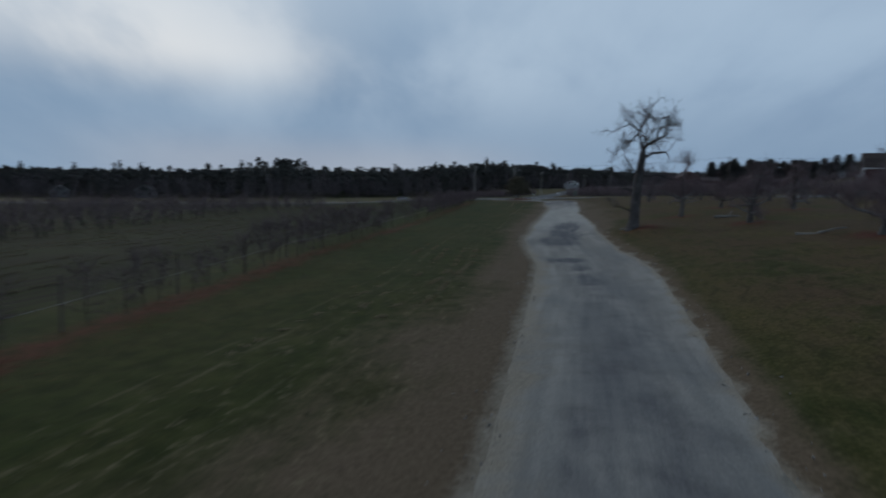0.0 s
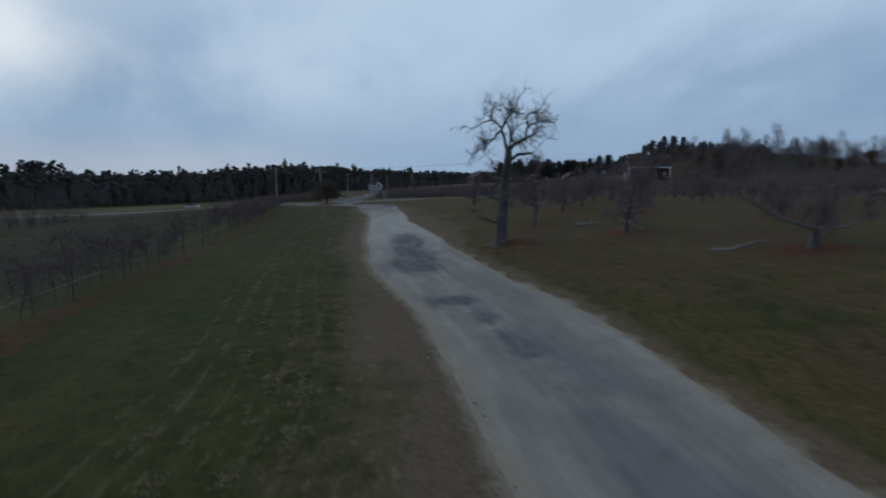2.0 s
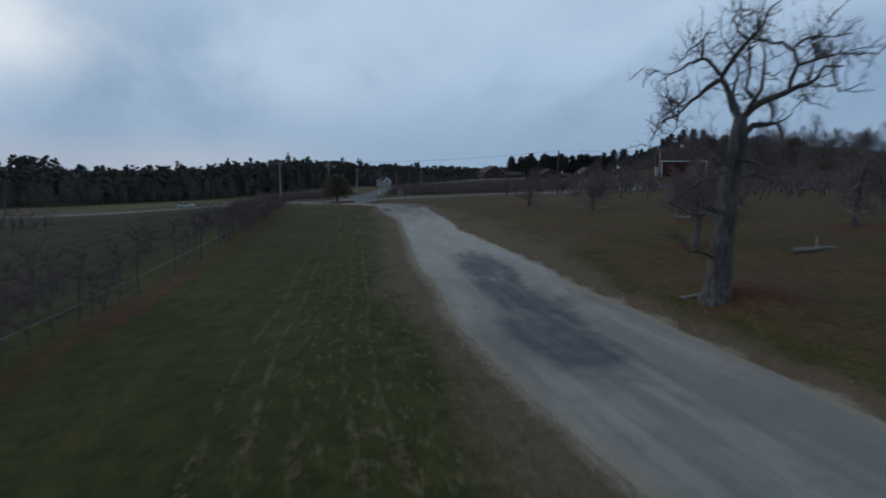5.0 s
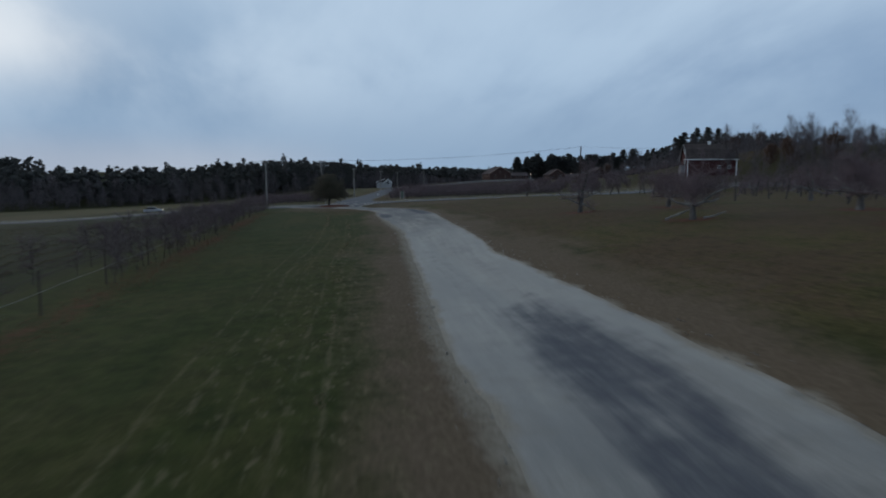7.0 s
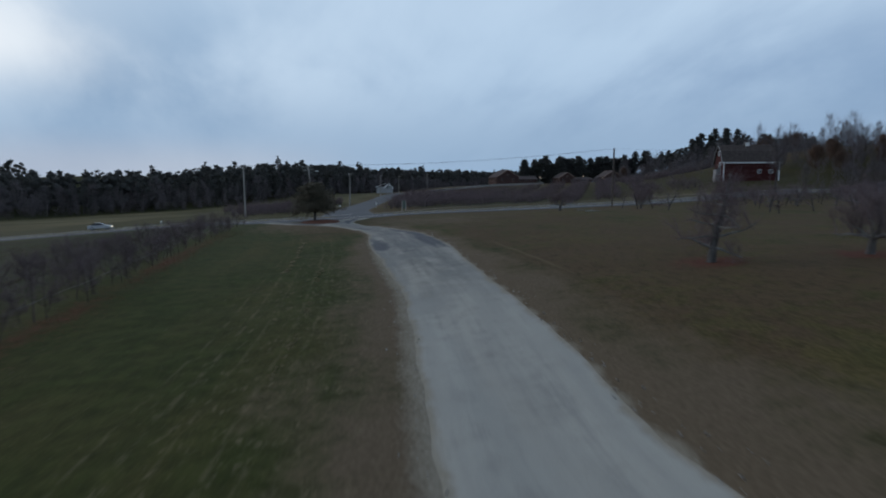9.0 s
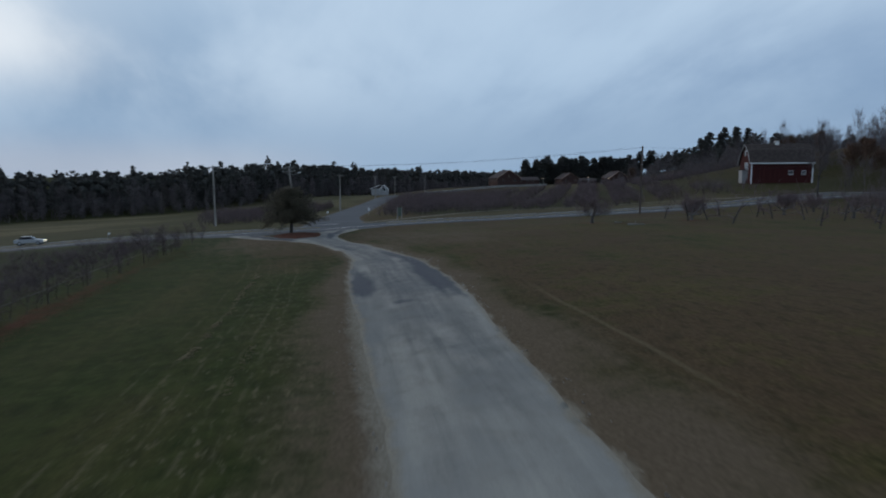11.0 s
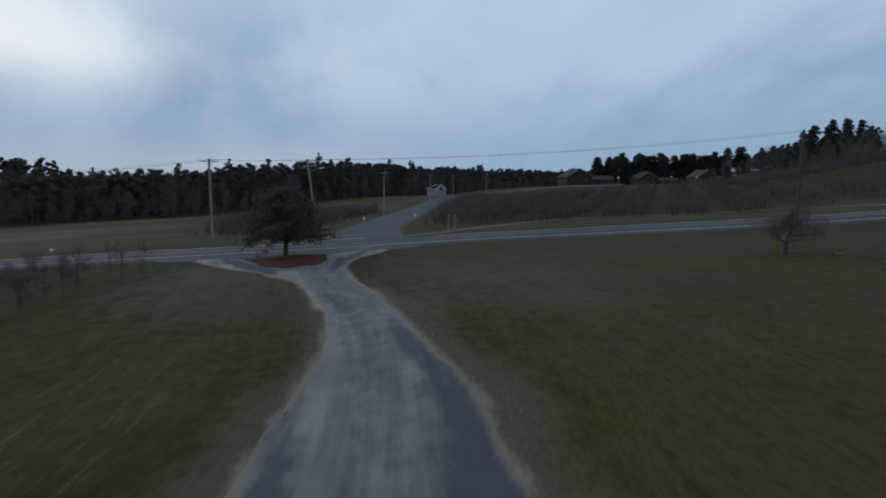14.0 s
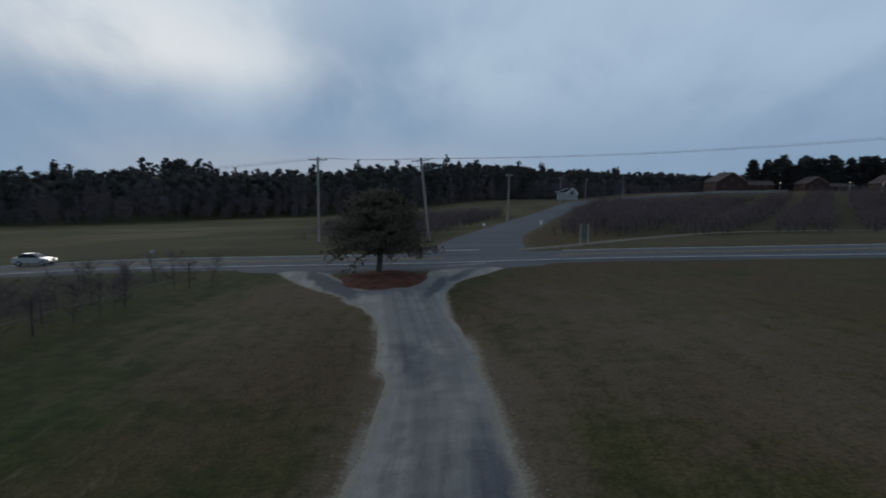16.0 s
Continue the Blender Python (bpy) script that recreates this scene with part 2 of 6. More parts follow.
def gravel_material():
    s = Shade("gravel_drive", 0.92, 0.2)
    dark, edge = s.attr("dark").outputs["Fac"], s.attr("edge").outputs["Fac"]
    fine, mid = s.noise(22, 5, 0.7), s.noise(1.1, 5, 0.6)
    ruts, threads = lane_noise(s, 1.0, 0.09, 1.0, 3, 0.5), lane_noise(s, 2.6, 0.16, 1.0, 4, 0.6)
    chips = s.mix(s.span(fine, 0.3, 0.7), (0.18, 0.176, 0.163), (0.385, 0.376, 0.346))
    dust = s.mix(s.span(ruts, 0.36, 0.66), (0.172, 0.17, 0.16), (0.335, 0.322, 0.285))
    base = s.mix(0.55, chips, dust)
    base = s.mix(s.span(threads, 0.42, 0.72, 0.0, 0.24), base, (0.125, 0.12, 0.115))
    blotch = s.noise(0.35, 4, 0.55, (1.0, 0.55, 1.0, 12))
    base = s.mix(s.span(blotch, 0.42, 0.62, 0.0, 0.5), base, (0.16, 0.165, 0.165))
    base = s.mix(s.span(mid, 0.45, 0.75, 0.0, 0.3), base, (0.18, 0.162, 0.13))
    # a paler stretch half way along
    run = s.attr("run").outputs["Fac"]
    pale_stretch = s.calc("MULTIPLY", s.span(run, 95, 112), s.span(run, 150, 134))
    base = s.mix(s.calc("MULTIPLY", pale_stretch, 0.5), base, (0.42, 0.412, 0.38))
    tar = s.mix(s.span(fine, 0.3, 0.7), (0.045, 0.05, 0.064), (0.09, 0.095, 0.115))
    worn = s.calc("ADD", s.calc("MULTIPLY", threads, 0.4), s.calc("ADD", s.calc("MULTIPLY", ruts, 0.3), s.calc("MULTIPLY", mid, 0.4)))
    d = s.calc("ADD", dark, s.calc("MULTIPLY", s.calc("SUBTRACT", worn, 0.55), 2.2))
    base = s.mix(s.span(d, 0.0, 1.25, 0.0, 0.88), base, tar)
    rim = s.mix(s.span(fine, 0.3, 0.7), (0.17, 0.146, 0.108), (0.34, 0.3, 0.235))
    e = s.calc("ADD", edge, s.calc("MULTIPLY", s.calc("SUBTRACT", mid, 0.5), 1.2))
    base = s.mix(s.span(e, 0.35, 0.95, 0.0, 0.8), base, rim)
    return s.done(base, s.calc("ADD", fine, mid), 0.45, 0.03)


def asphalt_material():
    s = Shade("worn_asphalt", 0.92, 0.2)
    fine, long = s.noise(30, 4, 0.7), s.noise(0.35, 5, 0.6, (0.12, 1.0, 1.0))
    c = s.mix(s.span(long, 0.35, 0.65), (0.082, 0.087, 0.097), (0.122, 0.128, 0.141))
    c = s.mix(s.span(fine, 0.25, 0.75, 0.0, 0.5), c, (0.07, 0.073, 0.08))
    return s.done(c, fine, 0.3, 0.01)


def bark(name, a, b, pale=0.0, scale=5):
    s = Shade(name, 0.92, 0.15)
    ridges = s.noise(scale, 5, 0.65, (1.6, 1.6, 0.3))
    lichen = s.noise(scale * 0.35, 4, 0.6)
    c = s.mix(s.span(ridges, 0.35, 0.65), a, b)
    c = s.mix(s.span(lichen, 0.5, 0.64, 0.0, pale), c, (0.36, 0.355, 0.34))
    return s.done(c, ridges, 0.8, 0.03)


def leafy(name, a, b, island=True, thin=0.0):
    s = Shade(name, 0.75, 0.25)
    r = s.chance(island)
    broad = s.noise(0.5, 3, 0.5)
    f = s.calc("ADD", s.calc("MULTIPLY", r, 0.6), s.calc("MULTIPLY", broad, 0.4))
    tone = s.mix(f, a, b)
    if thin:
        # light that passes through needles; on twigs it is added to even out shading
        through_leaf, blend = s.node("BsdfTranslucent"), s.node("MixShader")
        s.link(tone, through_leaf.inputs["Color"])
        blend.inputs[0].default_value = thin
        s.link(s.b.outputs[0], blend.inputs[1])
        s.link(through_leaf.outputs[0], blend.inputs[2])
        s.link(blend.outputs[0], s.t.nodes["Material Output"].inputs["Surface"])
    return s.done(tone)


MEADOW, GRAVEL, ASPHALT = grass_material(), gravel_material(), asphalt_material()
BARK_DEAD = bark("grey_dead_bark", (0.04, 0.036, 0.036), (0.10, 0.092, 0.092), 0.12)
BARK_APPLE = bark("apple_bark", (0.06, 0.055, 0.053), (0.125, 0.117, 0.113), 0.25, 4)
LICHEN = bark("lichened_apple_bark", (0.14, 0.135, 0.132), (0.27, 0.262, 0.257), 0.7, 4)
TWIG_APPLE = leafy("apple_twigs", (0.15, 0.112, 0.119), (0.25, 0.19, 0.2), True, 0.3)
TWIG_YOUNG = leafy("young_twigs", (0.118, 0.09, 0.099), (0.2, 0.153, 0.168), True, 0.35)
BARK_WOOD = bark("woodland_bark", (0.05, 0.045, 0.044), (0.1, 0.092, 0.09), 0.0, 2)
BARK_BIRCH = bark("birch_bark", (0.3, 0.29, 0.28), (0.46, 0.45, 0.43), 0.0, 2)
BARK_YOUNG = bark("young_apple_bark", (0.07, 0.057, 0.056), (0.13, 0.108, 0.106), 0.1, 6)
TWIG_WOOD = leafy("woodland_twigs", (0.106, 0.092, 0.1), (0.168, 0.147, 0.158), True, 0.35)
TWIG_RUSSET = leafy("russet_leaves", (0.05, 0.029, 0.02), (0.092, 0.052, 0.035))
NEEDLE_FAR = leafy("pine_needles", (0.08, 0.083, 0.08), (0.138, 0.142, 0.135), True, 0.5)
NEEDLE = leafy("yew_needles", (0.175, 0.16, 0.122), (0.3, 0.27, 0.205), True, 0.5)
PALE_WOOD = plain("split_pale_wood", (0.15, 0.142, 0.132), (0.27, 0.258, 0.24), 3.0, 0.9, 0.15, stretch=(0.3, 2, 2))
STRAW = leafy("straw_blades", (0.06, 0.05, 0.024), (0.125, 0.105, 0.06))
HAY = leafy("bleached_hay", (0.13, 0.105, 0.06), (0.25, 0.21, 0.13))
TURF = leafy("turf_blades", (0.032, 0.041, 0.013), (0.06, 0.07, 0.026))
LEAF_LITTER = leafy("fallen_leaves", (0.08, 0.03, 0.018), (0.19, 0.095, 0.055))
STONE = plain("field_stone", (0.22, 0.21, 0.20), (0.38, 0.37, 0.35), 2.0, 0.9, 0.2)
MULCH = plain("bark_mulch", (0.06, 0.024, 0.017), (0.13, 0.056, 0.038), 1.5, 0.95, 0.1, bump=0.9, dist=0.05)
POLE_WOOD = plain("weathered_pole", (0.2, 0.185, 0.17), (0.33, 0.31, 0.29), 2.0, 0.9, 0.15, stretch=(1, 1, 0.1))
POLE_DARK = plain("creosoted_pole", (0.07, 0.055, 0.048), (0.13, 0.105, 0.095), 2.0, 0.9, 0.15, stretch=(1, 1, 0.1))
WIRE = plain("cable_rubber", (0.02, 0.02, 0.022), (0.04, 0.04, 0.042), 4, 0.6, 0.3, bump=0.0)
STEEL = plain("galvanised_steel", (0.35, 0.36, 0.37), (0.5, 0.51, 0.52), 5, 0.45, 0.5, 0.8, bump=0.05)
PORCELAIN = plain("porcelain", (0.5, 0.5, 0.5), (0.62, 0.62, 0.62), 6, 0.3, 0.5, bump=0.0)
WHITE = plain("white_paint", (0.62, 0.63, 0.64), (0.78, 0.78, 0.77), 1.2, 0.6, 0.3, bump=0.08)
DULL_WHITE = plain("weathered_white_boards", (0.26, 0.265, 0.275), (0.36, 0.36, 0.365), 1.2, 0.75, 0.2, bump=0.1)
GREY_BOARDS = plain("weathered_grey_boards", (0.15, 0.155, 0.165), (0.23, 0.232, 0.24), 1.2, 0.8, 0.2, bump=0.1)
LINE_WHITE = plain("road_paint_white", (0.48, 0.48, 0.48), (0.66, 0.66, 0.65), 0.8, 0.7, 0.3, bump=0.1)
LINE_YELLOW = plain("road_paint_yellow", (0.34, 0.25, 0.06), (0.48, 0.35, 0.09), 0.8, 0.7, 0.3, bump=0.1)
BARN_RED = plain("barn_red_boards", (0.036, 0.009, 0.009), (0.066, 0.017, 0.016), 1.2, 0.85, 0.2, stretch=(3, 3, 0.15))
SHINGLE = plain("asphalt_shingles", (0.045, 0.037, 0.035), (0.085, 0.069, 0.064), 1.5, 0.95, 0.1)
TRACK = plain("dirt_track", (0.13, 0.112, 0.086), (0.25, 0.222, 0.18), 2.0, 0.95, 0.1)
BRICK = plain("red_brick_wall", (0.048, 0.028, 0.025), (0.078, 0.046, 0.041), 3.0, 0.9, 0.15)
TRIM = plain("tan_trim", (0.24, 0.165, 0.135), (0.33, 0.235, 0.2), 3.0, 0.7, 0.3)
ROOF_BROWN = plain("brown_roof_shingles", (0.07, 0.056, 0.055), (0.115, 0.094, 0.092), 1.5, 0.95, 0.1)
STONE_WALL = plain("pale_stone_wall", (0.20, 0.195, 0.185), (0.36, 0.35, 0.335), 1.2, 0.95, 0.15, bump=0.8, dist=0.08)
CABINET_GREEN = plain("cabinet_green", (0.06, 0.085, 0.07), (0.10, 0.125, 0.105), 1.5, 0.6, 0.4, bump=0.05)
RUBBER = plain("tyre_rubber", (0.018, 0.018, 0.019), (0.035, 0.035, 0.036), 8, 0.85, 0.2)
CAR_PAINT = plain("silver_car_paint", (0.42, 0.43, 0.45), (0.5, 0.51, 0.53), 1.0, 0.3, 0.5, 0.5, bump=0.0)
SHADE_BLACK = plain("shade_black_panel", (0.02, 0.02, 0.022), (0.035, 0.035, 0.038), 2, 0.8, 0.2, bump=0.0)


def glass_material():
    s = Shade("window_glass", 0.06, 0.5)
    n = s.noise(0.7, 2, 0.5)
    return s.done(s.mix(n, (0.02, 0.024, 0.03), (0.045, 0.05, 0.06)), n, 0.04, 0.01)


def lamp_material(name, colour, power):
    s = Shade(name, 0.4, 0.5)
    s.b.inputs["Base Color"].default_value = (*colour, 1)
    s.b.inputs["Emission Color"].default_value = (*colour, 1)
    s.b.inputs["Emission Strength"].default_value = power
    return s.m


GLASS = glass_material()
HEADLIGHT = lamp_material("headlight_glow", (1.0, 0.86, 0.6), 1.4)
BULB = lamp_material("warm_bulb_glow", (1.0, 0.8, 0.55), 1.3)


# ---- mesh helpers ----
def wood_front(x):
    """How far off the woods begin behind the hay field."""
    return np.interp(x, [-700, -300, -200, -130, -90, -65, -50, -38, -22, 0, 14, 26, 45, 70, 120, 200, 330], [230, 228, 235, 252, 262, 269, 280, 298, 308, 311, 314, 328, 352, 395, 455, 500, 520])


def ground_z(x, y):
    """Height of the land at x, y."""
    x, y = np.asarray(x, float), np.asarray(y, float)
    yc = np.clip(y, -60, 177)
    s = x - (31.2 - 0.178 * (150 - np.clip(yc, -60, 150)))
    left, right, far = np.minimum(s, 0), np.maximum(s - 0.5, 0), np.maximum(y - 183, 0)
    lift = 0.85 + 1.85 / (1 + np.exp((y - 153) / 6)) + 1.6 / (1 + np.exp((y - 82) / 10))
    z = 0.5 + 1.1 / (1 + np.exp(-(yc - 80) / 12)) + 7.4 * np.tanh(left / 220)
    z = z + lift * (1 - np.exp(-right / 17))
    z = z - 3.5 * np.tanh(far / 160) / (1 + np.exp((s + 5) / 18))
    z = z + 16.0 * np.exp(-0.5 * (((x - 322) / 78) ** 2 + ((y - 126) / 155) ** 2))
    z = z + 14 * np.exp(-0.5 * (((x - 236) / 48) ** 2 + ((y - 226) / 44) ** 2))
    z = z + 20 * np.exp(-0.5 * (((x - 352) / 38) ** 2 + ((y - 372) / 62) ** 2))
    # the land climbs under the woods
    deep = np.clip((y - wood_front(x)) / 150, 0, 1)
    z = z + np.interp(x, [-420, -150, -60, 0, 90, 330], [6, 6.5, 8.5, 10, 11, 9]) * deep * deep * (3 - 2 * deep)
    # the orchard slope up to the brick houses
    u, v, w = np.clip((x - 96) / 70, 0, 1), np.clip((y - 212) / 140, 0, 1), np.clip((y - 435) / 55, 0, 1)
    z = z + 4.0 * u * u * (3 - 2 * u) * v * v * (3 - 2 * v) * (1 - w * w * (3 - 2 * w))
    # the road dips towards the west
    u = np.clip((8 - x) / 34, 0, 1)
    v = np.clip((y - 95) / 50, 0, 1) * np.clip((245 - y) / 50, 0, 1)
    z = z - 0.9 * u * u * (3 - 2 * u) * v * v * (3 - 2 * v)
    # to the east it climbs gently, then runs level below the hill
    u, v = np.interp(x, [40, 62, 90, 112, 135, 152, 165], [0, 0.35, 1.0, 1.25, 1.1, 0.2, 0.0]), np.clip((x - 150) / 44, 0, 1)
    z = z + u * np.exp(-((y - 178) / np.where(y < 178, 12, 34)) ** 2) - 4.2 * v * v * (3 - 2 * v) * np.exp(-((y - 172) / 20) ** 2)
    # an added ridge stops sky showing between the crowns of the first belts
    w = np.clip((y - wood_front(x) - 95) / 45, 0, 1)
    z = z + np.interp(x, [-300, -60, 60, 330], [10.0, 9.5, 8.0, 5.0]) * w * w * (3 - 2 * w)
    z = z + 0.5 * np.exp(-((x - 17.4) / 2.3) ** 2 - ((y - 43.2) / 4.0) ** 2)
    z = z + 2.3 * np.exp(-0.5 * (((x - 151) / 17) ** 2 + ((y - 208) / 20) ** 2))
    z = z + 3.5 * np.exp(-0.5 * (((x - 225) / 75) ** 2 + ((y - 420) / 65) ** 2))
    z = z + 2.4 * np.exp(-0.5 * (((x - 88) / 42) ** 2 + ((y - 345) / 48) ** 2))
    return z


def gz(x, y):
    return float(ground_z(x, y))


def rough_field(x, y, size, seed=0.0):
    """Smooth random values, about -1 to 1, for arrays."""
    x, y = np.asarray(x, float) / size, np.asarray(y, float) / size
    total = np.zeros(np.broadcast(x, y).shape)
    for octave, weight in ((1.0, 0.62), (2.13, 0.3), (4.41, 0.16)):
        u, v = x * octave + 17.3 * seed, y * octave + 5.9 * seed
        i, j = np.floor(u), np.floor(v)
        fu, fv = u - i, v - j
        fu, fv = fu * fu * (3 - 2 * fu), fv * fv * (3 - 2 * fv)

        def dot(a, b):
            h = np.sin(a * 127.1 + b * 311.7 + seed * 13.7) * 43758.5453
            return (h - np.floor(h)) * 2 - 1

        low = dot(i, j) * (1 - fu) + dot(i + 1, j) * fu
        high = dot(i, j + 1) * (1 - fu) + dot(i + 1, j + 1) * fu
        total = total + weight * (low * (1 - fv) + high * fv)
    return total


def mesh_of(name, V, T, material=None, flat=False):
    """A mesh of triangles or quads from arrays."""
    V, T = np.asarray(V, np.float32), np.asarray(T, np.int32)
    k = T.shape[1]
    me = bpy.data.meshes.new(name)
    me.vertices.add(len(V))
    me.vertices.foreach_set("co", V.ravel())
    me.loops.add(T.size)
    me.loops.foreach_set("vertex_index", T.ravel())
    me.polygons.add(len(T))
    me.polygons.foreach_set("loop_start", np.arange(0, T.size, k, dtype=np.int32))
    me.update(calc_edges=True)
    if material:
        me.materials.append(material)
    if flat:
        me.shade_flat()
    return me


class Soup:
    """Collects triangles of many tubes, twigs and clumps into one mesh."""

    def __init__(self):
        self.V, self.T, self.n = [], [], 0

    def add(self, V, T):
        self.V.append(np.asarray(V, np.float32))
        self.T.append(np.asarray(T, np.int32) + self.n)
        self.n += len(V)

    def tube(self, pts, radii, k=6):
        P, R = np.asarray(pts, float), np.asarray(radii, float)
        n = len(P)
        d = np.gradient(P, axis=0)
        d /= np.linalg.norm(d, axis=1)[:, None] + 1e-9
        ref = np.array([0.31, 0.95, 0.05]) if abs(d[0][2]) > 0.7 else np.array([0.1, 0.05, 1.0])
        a = np.cross(d, ref)
        a /= np.linalg.norm(a, axis=1)[:, None] + 1e-9
        b = np.cross(d, a)
        ang = np.arange(k) * 2 * np.pi / k
        ring = P[:, None] + R[:, None, None] * (a[:, None] * np.cos(ang)[None, :, None] + b[:, None] * np.sin(ang)[None, :, None])
        i, j = np.meshgrid(np.arange(n - 1), np.arange(k), indexing="ij")
        p, q = (i * k + j).ravel(), (i * k + (j + 1) % k).ravel()
        T = np.vstack([np.stack([p, q, p + k], 1), np.stack([q, q + k, p + k], 1)])
        cap = np.array([[(n - 1) * k, (n - 1) * k + m, (n - 1) * k + m + 1] for m in range(1, k - 1)]).reshape(-1, 3)
        self.add(ring.reshape(-1, 3), np.vstack([T, cap]))

    def twigs(self, A, B, r):
        """Many three-sided tapered twigs from A to B at once."""
        A, B = np.asarray(A, float), np.asarray(B, float)
        r = np.broadcast_to(np.asarray(r, float), (len(A),))[:, None]
        d = B - A
        u = np.cross(d, np.array([0.37, 0.81, 0.45]))
        u /= np.linalg.norm(u, axis=1)[:, None] + 1e-9
        w = np.cross(d, u)
        w /= np.linalg.norm(w, axis=1)[:, None] + 1e-9
        V = np.stack([A + r * u, A + r * (-0.5 * u + 0.87 * w), A + r * (-0.5 * u - 0.87 * w), B], 1).reshape(-1, 3)
        o = np.arange(len(A))[:, None, None] * 4
        T = (o + np.array([[0, 1, 3], [1, 2, 3], [2, 0, 3]])[None]).reshape(-1, 3)
        self.add(V, T)

    def clumps(self, C, size, rng, squash=0.6, spikes=4):
        """Small pointed tufts round the centres C."""
        C = np.asarray(C, float)
        n = len(C)
        size = np.broadcast_to(np.asarray(size, float), (n,))
        for _ in range(spikes):
            d = rng.normal(size=(n, 3)) * np.array([1, 1, squash])
            d /= np.linalg.norm(d, axis=1)[:, None]
            side = np.cross(d, rng.normal(size=(n, 3)))
            side /= np.linalg.norm(side, axis=1)[:, None]
            up = np.cross(d, side)
            s = size[:, None]
            V = np.stack([C - 0.35 * s * d + 0.34 * s * side, C - 0.35 * s * d - 0.34 * s * side, C - 0.1 * s * d + 0.3 * s * up, C + s * d], 1).reshape(-1, 3)
            o = np.arange(n)[:, None, None] * 4
            T = (o + np.array([[0, 1, 3], [1, 2, 3], [2, 0, 3]])[None]).reshape(-1, 3)
            self.add(V, T)

    def lump(self, c, r, rng):
        """The close inner mass of a far crown: a few uneven facets under the tufts."""
        ring = np.arange(6) * 1.047 + rng.random()
        V = [(0, 0, -0.9)]
        for z, w in ((-0.4, 0.9), (0.35, 0.85)):
            V += [(w * math.cos(a), w * math.sin(a), z) for a in ring + z]
        V = np.array(V + [(0, 0, 1.0)]) * (0.75 + 0.5 * rng.random((14, 1)))
        T = [(0, 1 + (i + 1) % 6, 1 + i) for i in range(6)] + [(13, 7 + i, 7 + (i + 1) % 6) for i in range(6)]
        for i in range(6):
            j = (i + 1) % 6
            T += [(1 + i, 1 + j, 7 + j), (1 + i, 7 + j, 7 + i)]
        self.add(np.asarray(c) + V * r, np.array(T))

    def arrays(self):
        return np.vstack(self.V), np.vstack(self.T)

    def mesh(self, name, material, flat=False):
        return mesh_of(name, *self.arrays(), material, flat)


def part(name, shape, material, parent, label=""):
    """Links a bmesh, a Soup or a mesh as one mesh object under its thing."""
    if isinstance(shape, bmesh.types.BMesh):
        me = bpy.data.meshes.new(name)
        shape.to_mesh(me)
        shape.free()
        me.materials.append(material)
    elif isinstance(shape, Soup):
        me = shape.mesh(name, material)
    else:
        me = shape
    ob = new(name, me)
    ob.parent = parent
    return tagged(ob, label) if label else ob


def thing(name, m, label, category, group="", kind=""):
    root = new(name)
    root.empty_display_size = 0.3
    root.matrix_basis = m
    return tagged(root, label, category, group, kind)


def bm_box(bm, lo, hi, bevel=0.0):
    """A box between two corners, its edges bevelled."""
    lo, hi = Vector(lo), Vector(hi)
    made = bmesh.ops.create_cube(bm, size=1.0, matrix=Matrix.LocRotScale((lo + hi) / 2, None, hi - lo))
    if bevel:
        edges = list({e for v in made["verts"] for e in v.link_edges})
        bmesh.ops.bevel(bm, geom=edges, offset=bevel, segments=1, affect="EDGES")
    return bm


def box(lo, hi, bevel=0.0):
    return bm_box(bmesh.new(), lo, hi, bevel)


def bm_rod(bm, a, b, r0, r1=None, k=8):
    """A tapered rod from a to b."""
    a, b = Vector(a), Vector(b)
    m = Matrix.Translation((a + b) / 2) @ (b - a).to_track_quat("Z", "Y").to_matrix().to_4x4()
    bmesh.ops.create_cone(bm, cap_ends=True, segments=k, radius1=r0, radius2=r0 if r1 is None else r1, depth=(b - a).length, matrix=m)
    return bm


def rod(a, b, r0, r1=None, k=8):
    return bm_rod(bmesh.new(), a, b, r0, r1, k)


def prism(profile, length, axis="Y"):
    """A closed profile in x, z drawn out along y from 0 to length."""
    bm = bmesh.new()
    ends = [[bm.verts.new((x, y, z)) for x, z in profile] for y in (0.0, length)]
    bm.faces.new(ends[0])
    bm.faces.new(ends[1][::-1])
    n = len(profile)
    for i in range(n):
        bm.faces.new((ends[0][i], ends[1][i], ends[1][(i + 1) % n], ends[0][(i + 1) % n]))
    bmesh.ops.recalc_face_normals(bm, faces=bm.faces)
    return bm


# ---- the land ----
# the gravel drive: x, y and half width of its middle line
STEM = [(-9, -45, 2.3), (-3.2, -20, 2.3), (1.6, -2, 2.3), (3.85, 6.8, 2.3), (4.95, 11, 2.4), (6.5, 17, 2.6), (7.9, 22.3, 2.7), (9.0, 27, 2.85), (9.8, 31, 2.8), (10.4, 36, 2.85),
        (11.3, 42, 3.05), (12.5, 48.5, 3.1), (13.7, 53, 3.0), (14.6, 57, 3.1), (15.8, 63, 3.05), (17.85, 71.7, 2.7), (18.9, 77, 2.45), (20.3, 82, 2.5), (22.4, 90, 2.45), (23.6, 95, 2.4),
        (25.2, 103, 2.65), (26.05, 107, 2.8), (26.9, 111, 3.0), (27.65, 115, 3.05), (28.3, 119.4, 3.05), (29.3, 124.6, 2.8), (30.1, 131.5, 2.0), (30.33, 136, 1.75), (30.3, 141, 1.55), (30.1, 144, 1.45)]
LEFT_ARM = [(30.2, 141, 1.3), (29.3, 148, 1.35), (27.0, 154.6, 1.45), (23.3, 160.2, 1.55), (20.8, 165.5, 1.8), (19.2, 170.5, 2.4)]
